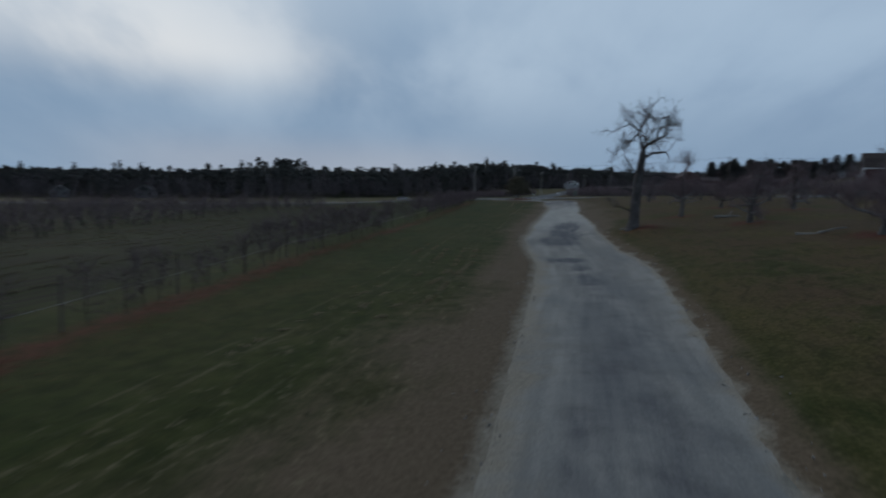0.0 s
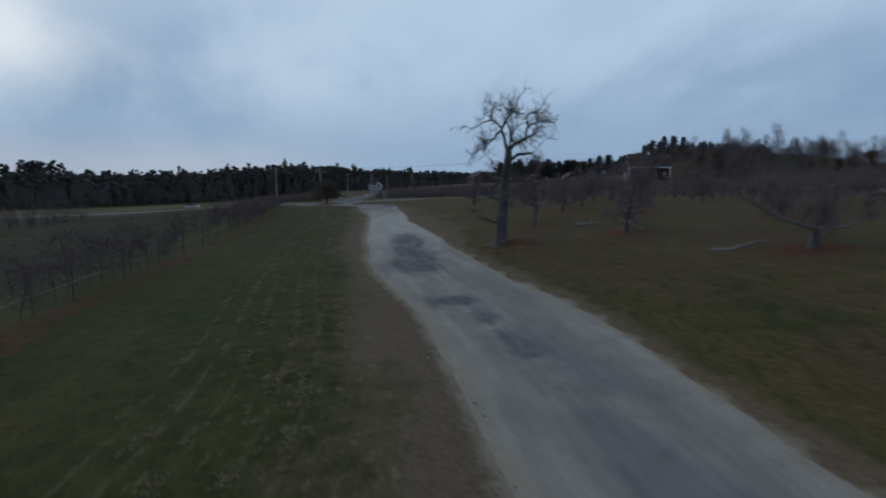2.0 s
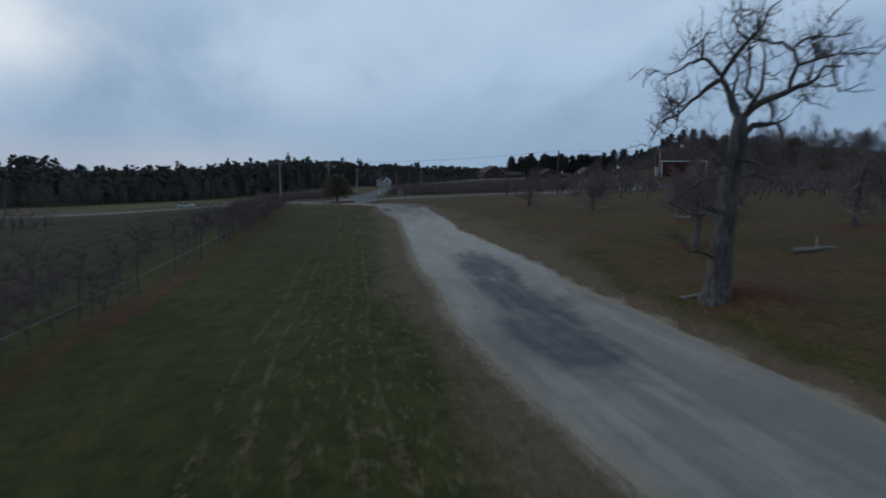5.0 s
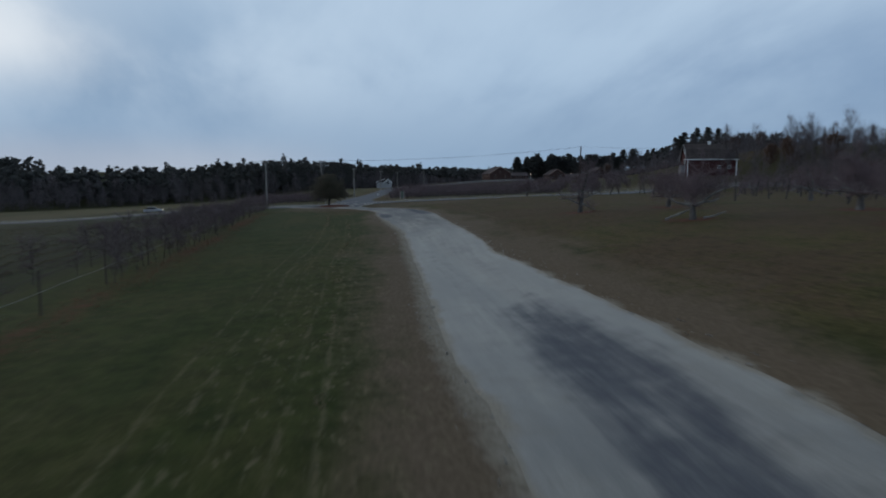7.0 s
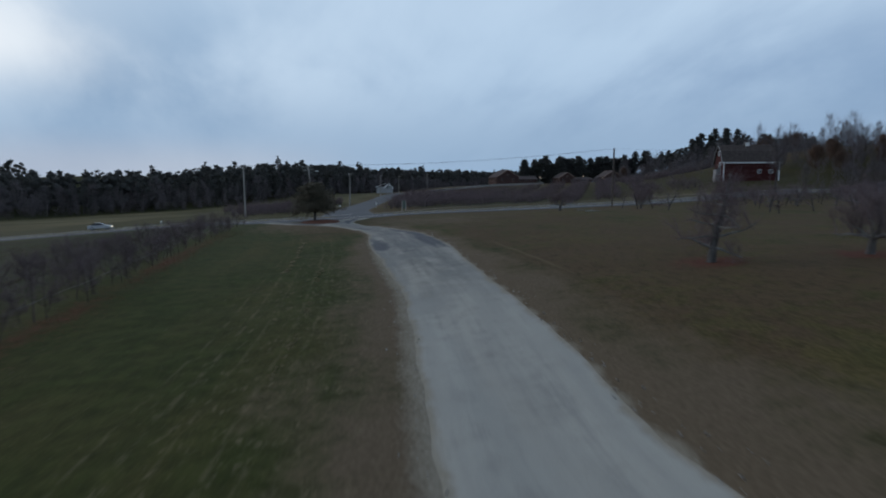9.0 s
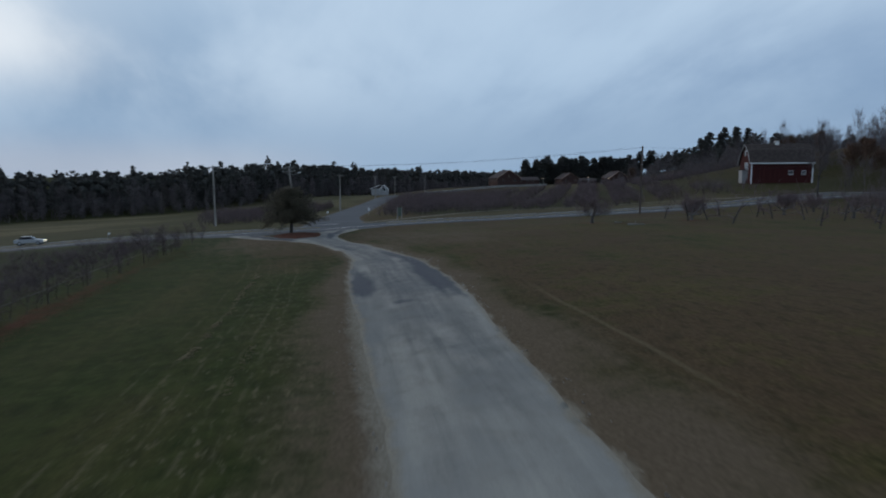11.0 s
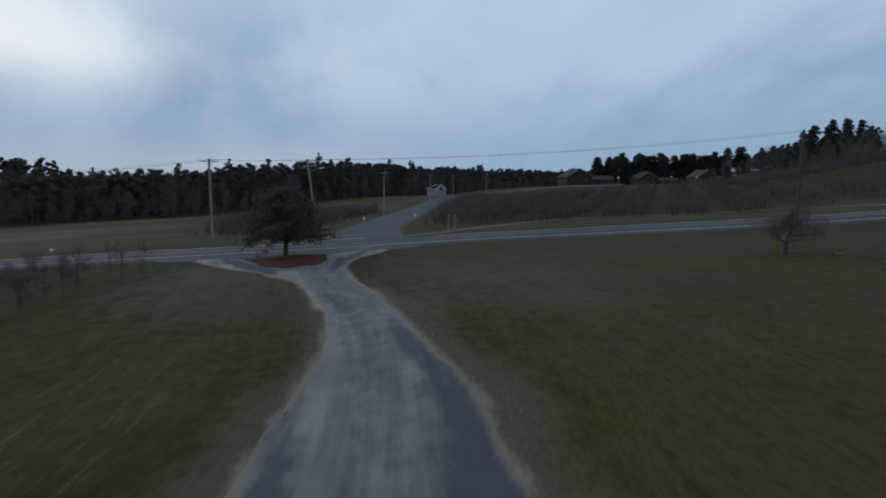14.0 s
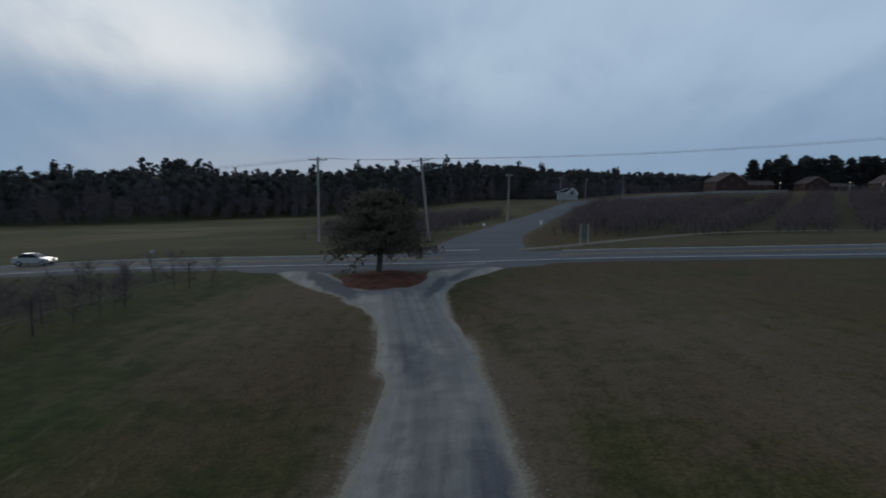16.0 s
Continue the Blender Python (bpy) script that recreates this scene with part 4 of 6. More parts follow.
def make_tiered_apple(seed, twigs=1000):
    """A tall apple tree: one leader, level lichened limbs in tiers, a faint haze of shoots."""
    rng = np.random.default_rng(seed)
    wood, arms, fine, limbs = Soup(), Soup(), Soup(), []
    lead = bend((0, 0, -0.3), (0.03, 0, 1), 4.6, 9, 0.08, 0.08, rng)
    wood.tube(lead, np.array([0.3, 0.21, 0.18, 0.16, 0.14, 0.12, 0.1, 0.075, 0.05, 0.03]), 8)
    limbs.append(lead)
    for tier, (i, reach) in enumerate(((2, 1.5), (3, 1.7), (4, 1.5), (5, 1.3), (6, 1.0), (7, 0.8))):
        for k in range(3 if tier else 4):
            a = k * 2.1 + tier * 0.8 + rng.normal() * 0.3
            l = bend(lead[i], (math.cos(a), math.sin(a), 0.12 + 0.15 * rng.random()), reach * (0.75 + 0.4 * rng.random()), 6, 0.15, 0.01, rng)
            arms.tube(l, np.linspace(0.08 - 0.008 * tier, 0.02, 7), 6)
            limbs.append(l)
            for _ in range(3):
                q = rng.integers(2, 6)
                m = bend(l[q], (rng.normal() * 0.5, rng.normal() * 0.5, 0.8), 0.5 + 0.6 * rng.random(), 4, 0.2, 0.03, rng)
                fine.tube(m, np.linspace(0.025, 0.01, 5), 4)
                limbs.append(m)
    spray(fine, limbs, twigs, 0.7, 0.006, rng, 0.7, 0.4, 0.2, 2)
    return wood, fine, arms


def make_bush(seed):
    """A small orchard tree seen far off: a short stem under a ball of fine shoots."""
    rng = np.random.default_rng(seed)
    wood, fine = Soup(), Soup()
    stem = bend((0, 0, -0.2), (0, 0, 1), 1.5, 3, 0.1, 0.0, rng)
    wood.tube(stem, np.array([0.06, 0.05, 0.045, 0.03]), 4)
    limbs = [bend(stem[1 + k % 3], (math.cos(k * 2.4), math.sin(k * 2.4), 0.5 + 0.1 * k), 1.1, 3, 0.15, 0.03, rng) for k in range(6)]
    fine.twigs(np.array([l[0] for l in limbs]), np.array([l[-1] for l in limbs]), 0.025)
    spray(fine, limbs, 24, 0.95, 0.019, rng, 1.0, 0.3, 0.1, 0)
    return wood, fine


def make_young_apple(seed):
    """A slim trellised tree: leader, short limbs and whippy shoots."""
    rng = np.random.default_rng(seed)
    wood, fine, limbs = Soup(), Soup(), []
    lead = bend((0, 0, -0.1), (0, 0, 1), 2.5 + 0.5 * rng.random(), 8, 0.07, 0.06, rng)
    wood.tube(lead, np.linspace(0.028, 0.009, 9), 5)
    limbs.append(lead)
    for k in range(12):
        i = rng.integers(2, 8)
        a = rng.random() * 6.28
        l = bend(lead[i], (math.cos(a), math.sin(a), 0.35), 0.6 + 0.6 * rng.random(), 4, 0.2, 0.08, rng)
        wood.tube(l, np.linspace(0.017, 0.006, 5), 3)
        limbs.append(l)
    spray(fine, limbs, 330, 0.62, 0.0066, rng, 0.75, 0.45, 0.2, 1)
    return wood, fine


def make_bare(seed, height=14.0, twigs=210, fat=0.05, limbs_n=9, forks=2, sides=5):
    """A leafless woodland tree, drawn for a distance."""
    rng = np.random.default_rng(seed)
    wood, fine, limbs = Soup(), Soup(), []
    trunk = bend((0, 0, -0.6), (0, 0, 1), height * 0.8, 6, 0.05, 0.05, rng)
    wood.tube(trunk, np.linspace(height * 0.014, 0.03, 7), sides)
    for k in range(limbs_n):
        i = rng.integers(2, 6)
        a = rng.random() * 6.28
        l = bend(trunk[i], (math.cos(a), math.sin(a), 1.1), height * (0.2 + 0.17 * rng.random()), 4, 0.18, 0.08, rng)
        wood.tube(l, np.linspace(height * 0.006, 0.025, 5), 3)
        limbs.append(l)
    limbs.append(trunk)
    spray(fine, limbs, twigs, height * 0.12, fat, rng, 0.55, 0.55, 0.35, forks)
    return wood, fine


def make_mound(seed, height, bare, wide, lobes, per, tuft, spikes=3, squash=0.7, sides=4, core=False):
    """A round-headed tree: a trunk and a crown heaped up from ragged lobes."""
    rng = np.random.default_rng(seed)
    wood, fine = Soup(), Soup()
    wood.tube([(0, 0, -0.6), (0.1, 0, height * 0.5), (0.0, 0.1, height * 0.95)], [height * 0.017, height * 0.012, 0.04], sides)
    C, S = [], []
    for k in range(lobes):
        u = (k + 0.5) / lobes
        z = height * (bare + (0.93 - bare) * u)
        out = height * wide * (1 - u ** 1.8) ** 0.6 * (0.35 + 0.65 * rng.random())
        a = k * 2.4 + rng.normal() * 0.5
        c = np.array([math.cos(a) * out, math.sin(a) * out, z])
        wood.twigs([(0, 0, z - 0.1 * height)], [c], 0.06)
        r = height * wide * (0.42 + 0.25 * rng.random()) * (1.1 - 0.45 * u)
        if core:
            fine.lump(c, r * np.array([0.72, 0.72, 0.55]), rng)
        d = rng.normal(size=(per, 3))
        d[:, 2] = np.abs(d[:, 2]) * 0.8 - 0.15
        d /= np.linalg.norm(d, axis=1)[:, None]
        C.append(c + d * r * np.array([1, 1, 0.75]) * (0.6 + 0.4 * rng.random((per, 1))))
        S.append(tuft * (0.6 + 0.7 * rng.random(per)))
    fine.clumps(np.vstack(C), np.concatenate(S), rng, squash, spikes)
    return wood, fine


def plant(name, wood, fine, bark_m, fine_m, m, label, category, group="", crown_label="", limbs=None):
    root = thing(name, m, label, category, group)
    part("trunk", wood, bark_m, root)
    if limbs:
        part("branch_frame", limbs, LICHEN, root, "pale lichened spreading limbs")
    part("crown", fine, fine_m, root, crown_label)
    return root


def make_dead_tree():
    """The big leafless tree beside the drive, limb by limb: across, away and up in metres."""
    rng = np.random.default_rng(5)
    wood, fine, limbs = Soup(), Soup(), []

    def limb(pts, r0, r1, k=8, jag=0.05):
        r0, r1 = r0 * 0.82, r1 * 0.6
        P = np.array(pts, float)
        fine_pts = [P[0]]
        for a, b in zip(P, P[1:]):
            fine_pts += [(a + b) / 2 + rng.normal(size=3) * jag, b]
        Q = np.array(fine_pts)
        wood.tube(Q, np.linspace(r0, r1, len(Q)), k)
        limbs.append(Q)
        return Q

    wood.tube([(0, 0, -0.4), (0, 0, 0.0), (0.06, 0, 0.5), (0.12, 0.0, 2.2), (0.25, 0.05, 3.6), (0.4, 0, 4.6), (0.54, 0, 5.5), (0.56, 0, 5.95)],
              [0.9, 0.66, 0.52, 0.45, 0.42, 0.37, 0.33, 0.25], 12)
    limb([(0.54, 0.0, 5.83), (1.07, -0.3, 6.31), (2.02, -0.7, 6.60), (2.68, -0.9, 6.78), (3.09, -1.1, 7.26), (3.69, -1.3, 7.20)], 0.17, 0.03)
    limb([(2.08, -0.7, 6.64), (2.26, -0.9, 7.38), (2.14, -0.8, 7.79), (1.79, -0.5, 8.15), (1.19, -0.2, 8.33), (0.71, 0.0, 8.27)], 0.11, 0.03)
    limb([(2.26, -0.9, 7.35), (3.09, -1.3, 7.50), (3.67, -1.6, 7.57)], 0.07, 0.02)
    limb([(2.19, -0.8, 7.95), (2.50, -1.0, 8.12), (3.09, -1.2, 8.09), (3.81, -1.4, 8.12)], 0.06, 0.018)
    limb([(2.71, -0.9, 6.96), (2.98, -0.6, 7.68), (2.92, -0.4, 8.27)], 0.06, 0.02)
    limb([(0.54, 0.0, 5.83), (0.12, 0.3, 6.78), (-0.18, 0.5, 7.26), (-0.71, 0.8, 7.02), (-1.25, 1.0, 6.66), (-1.73, 1.2, 6.25), (-1.84, 1.3, 5.71)], 0.17, 0.03)
    limb([(-0.18, 0.5, 7.40), (-0.60, 0.4, 7.74), (-1.07, 0.2, 7.91), (-1.67, 0.0, 7.74), (-2.38, -0.2, 7.38), (-2.92, -0.4, 7.44)], 0.1, 0.02)
    limb([(-0.18, 0.5, 7.32), (0.36, 0.3, 8.03), (0.71, 0.1, 8.39), (1.19, -0.1, 8.81), (1.37, -0.2, 9.28), (2.08, -0.4, 9.70)], 0.12, 0.02)
    limb([(-1.07, 0.2, 7.91), (-1.01, 0.4, 8.57), (-0.83, 0.7, 8.87), (-0.24, 0.9, 9.04)], 0.06, 0.02)
    limb([(0.71, 0.1, 8.39), (0.12, -0.3, 8.63), (-0.12, -0.6, 8.93), (0.14, -0.8, 9.31)], 0.06, 0.018)
    limb([(1.01, -0.3, 6.28), (0.65, -0.1, 6.84), (0.77, 0.1, 7.74), (0.74, 0.1, 8.33)], 0.1, 0.04)
    limb([(0.65, 0.0, 5.30), (1.19, 0.5, 5.71), (1.90, 0.8, 5.77), (2.38, 1.0, 5.83), (2.76, 1.2, 5.26)], 0.16, 0.05)
    limb([(-1.73, 1.2, 6.25), (-2.26, 1.0, 6.07), (-2.64, 0.9, 6.12)], 0.05, 0.015)
    limb([(-1.76, 1.2, 6.16), (-1.67, 1.5, 6.55), (-2.20, 1.7, 6.90)], 0.05, 0.015)
    limb([(0.38, 0.0, 4.28), (-0.12, -0.8, 4.40), (-0.77, -1.3, 4.40)], 0.1, 0.03)
    limb([(0.48, 0.0, 4.17), (1.07, 0.7, 3.99), (1.79, 1.3, 4.11), (2.56, 1.6, 3.90)], 0.1, 0.03)
    limb([(0.12, 0.0, 2.68), (-0.60, -0.5, 3.02), (-0.93, -0.8, 2.86)], 0.08, 0.03)
    limb([(-0.12, 0.0, 1.19), (-0.95, -0.9, 1.55), (-1.73, -1.5, 1.67)], 0.06, 0.02)
    limb([(0.60, 0.0, 5.83), (0.48, 1.0, 6.78), (0.95, 1.8, 7.62), (0.83, 2.4, 8.33)], 0.12, 0.025)
    limb([(0.60, 0.0, 5.83), (0.95, -1.0, 6.66), (0.71, -1.8, 7.50), (0.36, -2.3, 8.09)], 0.12, 0.025)
    limb([(0.3, 0, 4.1), (-0.6, 1.0, 3.9), (-1.4, 1.7, 3.3), (-1.9, 2.0, 3.0)], 0.09, 0.02)
    limb([(0.3, 0, 4.6), (1.1, -1.0, 4.4), (1.8, -1.6, 3.7)], 0.09, 0.02)
    for _ in range(64):
        l = limbs[rng.integers(20)]
        i = rng.integers(2, len(l))
        d = rng.normal(size=3) * 0.8 + np.array([-0.1, -0.1, 0.1]) + (l[i] - l[0]) * 0.2
        m = bend(l[i], d, 0.7 + 0.9 * rng.random(), 4, 0.3, 0.0, rng)
        if m[:, 2].max() < 9.3:
            limb(m, 0.042, 0.014, 5, 0.03)
    main = len(limbs)
    for _ in range(470):
        l = limbs[rng.integers(main)]
        i = rng.integers(1, len(l))
        d = rng.normal(size=3) * 0.7 + np.array([0, 0, 0.25]) + (l[i] - l[i - 1])
        m = bend(l[i], d, 0.45 + 0.6 * rng.random(), 4, 0.28, 0.02, rng)
        fine.tube(m, np.linspace(0.018, 0.006, 5), 4)
        limbs.append(m)
    spray(fine, limbs[main:], 1900, 0.45, 0.007, rng, 0.7, 0.15, 0.2, 2)
    return wood, fine


def make_evergreen():
    """The broad dark tree on the island: short trunk, hanging boughs, dense needles."""
    rng = np.random.default_rng(11)
    wood, fine = Soup(), Soup()
    wood.tube([(0, 0, -0.3), (0, 0, 0.1), (0.05, 0, 1.2), (0.0, 0.1, 3.5), (0.1, 0, 6.9)], [0.34, 0.25, 0.21, 0.15, 0.03], 10)
    C, S = [], []
    for k in range(150):
        u = rng.random() ** 1.35
        z = 1.95 + 4.6 * u
        wide = 4.9 * (1 - 0.72 * u ** 1.2 - 0.2 * u ** 6) * (0.72 + 0.3 * rng.random())
        a = rng.random() * 6.28
        sag = -0.45 * (1 - u)
        l = bend((0, 0, z * 0.9), (math.cos(a), math.sin(a), 0.16 + 0.4 * u), wide, 6, 0.09, sag * 0.16, rng)
        wood.tube(l, np.linspace(0.05, 0.012, 7), 4)
        for i in range(1, 7):
            for _ in range(19):
                f = rng.random()
                c = l[i - 1] + (l[i] - l[i - 1]) * f + rng.normal(size=3) * np.array([0.3, 0.3, 0.17])
                C.append(c)
                S.append(0.1 + 0.11 * rng.random())
    fine.clumps(np.array(C), np.array(S), rng, 0.7, 3)
    return wood, fine


dead = thing("dead_tree", pose(16.6, 42.9, gz(16.6, 42.9), 0, 0, -35), "big gnarled leafless grey tree beside the gravel drive", "tree")
w, f = make_dead_tree()
part("trunk", w, BARK_DEAD, dead)
part("crown", f, BARK_DEAD, dead, "bare crooked twigs")
dead.scale = (0.75, 1.05, 0.99)

plant("evergreen_tree", *make_evergreen(), BARK_WOOD, NEEDLE, pose(26.75, 164.4, gz(26.75, 164.4) + 0.12), "broad dark evergreen with drooping boughs on a mulched island", "tree", "", "dense dark green needles")


def build_island():
    """A raised oval bed of mulch with a soft rim."""
    V, T, k, rings = [], [], 40, 9
    rng = np.random.default_rng(3)
    cx, cy = 27.2, 161.6
    for r in range(rings):
        f = 1 - r / rings
        for j in range(k):
            a = 2 * math.pi * j / k
            rad = f * (1 + 0.05 * math.sin(3 * a + 1) + 0.04 * math.sin(7 * a))
            x, y = cx + 3.1 * rad * math.cos(a), cy + 4.4 * rad * math.sin(a)
            V.append((x, y, gz(x, y) + 0.05 + 0.24 * (1 - f ** 3) + (0.03 * rng.normal() if r else -0.06)))
    V.append((cx, cy, gz(cx, cy) + 0.32))
    for r in range(rings - 1):
        for j in range(k):
            a, b = r * k + j, r * k + (j + 1) % k
            T += [(a, b, b + k), (a, b + k, a + k)]
    T += [((rings - 1) * k + j, (rings - 1) * k + (j + 1) % k, rings * k) for j in range(k)]
    return tagged(new("mulch_island", mesh_of("mulch_island", V, T, MULCH)), "oval bed of red-brown bark mulch round a tree", "flower bed", kind="structure")


build_island()

# old apple trees: five shapes, copied with their parts
shapes = []
spots = OLD_APPLES + []
rng = np.random.default_rng(21)
for row in range(9):
    for col in range(9):
        x, y = 47 + 10.0 * row + rng.normal() * 0.9, 14 + 13.4 * col + 2.0 * row + rng.normal() * 0.9
        if all(math.hypot(x - a, y - b) > 8 for a, b in OLD_APPLES) and y < 150 - 0.02 * x and not (x < 86 and y > 94):
            spots.append((x, y))
for i, (x, y) in enumerate(spots):
    m = pose(x, y, gz(x, y), 0, 0, rng.random() * 360)
    s = {0: 0.95, 1: 1.0, 2: 1.0, 7: 1.0, 8: 1.05, 11: 0.95, 12: 0.92}.get(i, 0.85 + 0.2 * rng.random())
    near = i < len(OLD_APPLES)
    if i < 5 or len(OLD_APPLES) <= i < len(OLD_APPLES) + 3:
        w, f, arms = (make_old_apple(40, 1900), make_tiered_apple(41, 1500), make_old_apple(42, 2000, 1.7), make_old_apple(43, 1900), make_old_apple(44, 1900))[i] if near else make_old_apple(40 + i, 330, 1.0, 0.014)
        ob = plant("apple_tree", w, f, BARK_APPLE, TWIG_APPLE, m, "old leafless apple tree with pale lichened drooping limbs", "apple tree", "old apple orchard", "purple-brown haze of bare twigs", arms)
        ob.scale = (s, s, s)
        shapes.append(ob)
    else:
        ob = copy_thing(shapes[{5: 1, 7: 3, 8: 1, 11: 3, 12: 4}.get(i, (0, 3, 4)[int(rng.integers(3))]) if near else 5 + int(rng.integers(3))], m)
        ob.scale = (s, s, s)

# the young trellised row beside the lawn and a second one behind it
young = []
rng = np.random.default_rng(22)
for offset in (-0.7, -4.2):
    y = -4.0 if offset > -3 else 44.0
    while y < 162:
        x = row_x(y) + offset + rng.normal() * 0.3
        sparse = 58 < y < 80 or float(rough_field(y, offset * 3, 9.0, 2.7)) > 0.34
        if rng.random() < (0.3 if sparse else 0.92) and not (offset < -5 and y > 130):
            m = pose(x, y, gz(x, y), rng.normal() * 3, rng.normal() * 3, rng.random() * 360)
            s = float(np.interp(y, [0, 24, 34, 110, 130], [0.5, 0.55, 0.74, 0.74, 0.58])) + 0.26 * rng.random()
            if len(young) < 5:
                w, f = make_young_apple(60 + len(young))
                ob = plant("young_apple_tree", w, f, BARK_YOUNG, TWIG_YOUNG, m, "slim young leafless apple tree tied to a trellis wire", "apple tree", "young apple rows", "fine purplish shoots")
                young.append(ob)
            else:
                ob = copy_thing(young[int(rng.integers(5))], m)
            ob.scale = (s, s, s)
        y += (1.75 if y < 86 else 1.4) * (0.75 + 0.5 * rng.random())


def merge(name, variants, places, kinds, material_sets, label, category):
    """Far trees as stuff: one object of bark and one of crowns."""
    for slot, suffix in ((0, "trunks"), (1, "crowns")):
        for mat in {m[slot] for m in material_sets}:
            V, T, n = [], [], 0
            for (x, y, s, a), k in zip(places, kinds):
                if material_sets[k][slot] is not mat:
                    continue
                v, t = variants[k][slot]
                c, q = math.cos(a), math.sin(a)
                R = np.array([[c, q, 0], [-q, c, 0], [0, 0, 1]]) * s
                V.append(v @ R + np.array([x, y, gz(x, y)]))
                T.append(t + n)
                n += len(v)
            if V:
                ob = new(name + "_" + suffix, mesh_of(name, np.vstack(V), np.vstack(T), mat))
                tagged(ob, label, category, kind="stuff")


def scatter(rng, count, x0, x1, y0, y1, line=None):
    out = []
    while len(out) < count:
        x, y = x0 + (x1 - x0) * rng.random(), y0 + (y1 - y0) * rng.random()
        if line is None or line(x, y):
            out.append((x, y))
    return out


def make_fuzz(seed, height, wide, twigs, r, low=0.12):
    """A leafless tree drawn for a distance: a stem and a veil of steep fine branches."""
    rng = np.random.default_rng(seed)
    wood, fine = Soup(), Soup()
    stem = bend((0, 0, -0.5), (0, 0, 1), height * 0.92, 4, 0.04, 0.05, rng)
    wood.tube(stem, np.linspace(height * 0.006, 0.02, 5), 3)
    u = rng.random(twigs) ** 0.65
    z = height * (low + (0.8 - low) * u)
    a = rng.random(twigs) * 6.28
    reach = height * wide * np.sqrt(np.clip(1 - ((u - 0.45) / 0.62) ** 2, 0.06, 1)) * np.sqrt(rng.random(twigs))
    A = np.stack([np.cos(a) * reach * 0.55, np.sin(a) * reach * 0.55, z], 1)
    B = np.stack([np.cos(a) * reach, np.sin(a) * reach, z + height * (0.08 + 0.14 * rng.random(twigs))], 1) + rng.normal(size=(twigs, 3)) * height * 0.02
    fine.twigs(A, B, r)
    k = max(6, twigs // 8)
    fine.twigs(np.stack([np.zeros(k), np.zeros(k), z[:k] * 0.8], 1), A[:k], r * 1.3)
    return wood, fine


def make_needles(seed, height, bare, wide, tufts, size, pointed=0.6):
    """A pine drawn for a distance: tiers of small flat tufts with gaps, ragged at the top."""
    rng = np.random.default_rng(seed)
    wood, fine = Soup(), Soup()
    wood.tube([(0, 0, -0.6), (0.1, 0, height * 0.5), (0.0, 0.1, height * 0.97)], [height * 0.015, height * 0.011, 0.04], 5)
    tiers = 11
    lean = rng.random(tiers) * 6.28
    k = rng.integers(0, tiers, tufts)
    u = (k + 0.25 * rng.normal(size=tufts)) / tiers
    z = height * (bare + (1 - bare) * np.clip(u, 0, 1))
    r = height * wide * (1.02 - np.clip(u, 0, 1)) ** pointed * np.sqrt(rng.random(tufts)) * (0.7 + 0.5 * np.cos(k * 2.1 + seed)) ** 0.5
    a = rng.random(tufts) * 6.28
    C = np.stack([np.cos(a) * r + 0.05 * height * wide * np.cos(lean[k]), np.sin(a) * r + 0.05 * height * wide * np.sin(lean[k]), z + 0.12 * r], 1)
    C = np.vstack([C, [[0, 0, height * 0.98]]])
    fine.clumps(C, size * (0.6 + 0.7 * rng.random(len(C))), rng, 0.4, 2)
    return wood, fine


FUZZ = [tuple(q.arrays() for q in make_fuzz(70 + i, 11.5, (0.24, 0.32, 0.2, 0.28)[i], (105, 120, 90, 110)[i], 0.042)) for i in range(4)]
SCRUB = [tuple(q.arrays() for q in make_fuzz(76 + i, 5.0, 0.42, 80, 0.04, 0.02)) for i in range(2)]
OAK = [tuple(q.arrays() for q in make_fuzz(79, 10.5, 0.36, 330, 0.1, 0.2))]
BIRCH = [tuple(q.arrays() for q in make_fuzz(68, 12.0, 0.15, 60, 0.04, 0.3))]
PINES = [tuple(q.arrays() for q in make_needles(80 + i, (16, 14, 17, 13)[i], (0.3, 0.15, 0.35, 0.1)[i], (0.19, 0.24, 0.17, 0.27)[i], 70, 1.15, (0.55, 0.7, 0.5, 0.45)[i])) for i in range(4)]
HEADS = [tuple(q.arrays() for q in make_mound(97 + i, 14.0, 0.12, (0.3, 0.24, 0.34)[i], 11, 8, 0.64, 2, 0.8, 3, True)) for i in range(3)]
YOUNG_FAR = [tuple(q.arrays() for q in make_bush(90 + i)) for i in range(3)]
ALL = FUZZ + SCRUB + OAK + BIRCH + PINES + HEADS + YOUNG_FAR
SETS = [(BARK_WOOD, TWIG_WOOD)] * 6 + [(BARK_WOOD, TWIG_RUSSET), (BARK_BIRCH, TWIG_WOOD)] + [(BARK_WOOD, NEEDLE_FAR)] * 7 + [(BARK_WOOD, TWIG_YOUNG)] * 3
K_FUZZ, K_SCRUB, K_OAK, K_BIRCH, K_PINE, K_HEAD, K_BUSH = 0, 4, 6, 7, 8, 12, 15


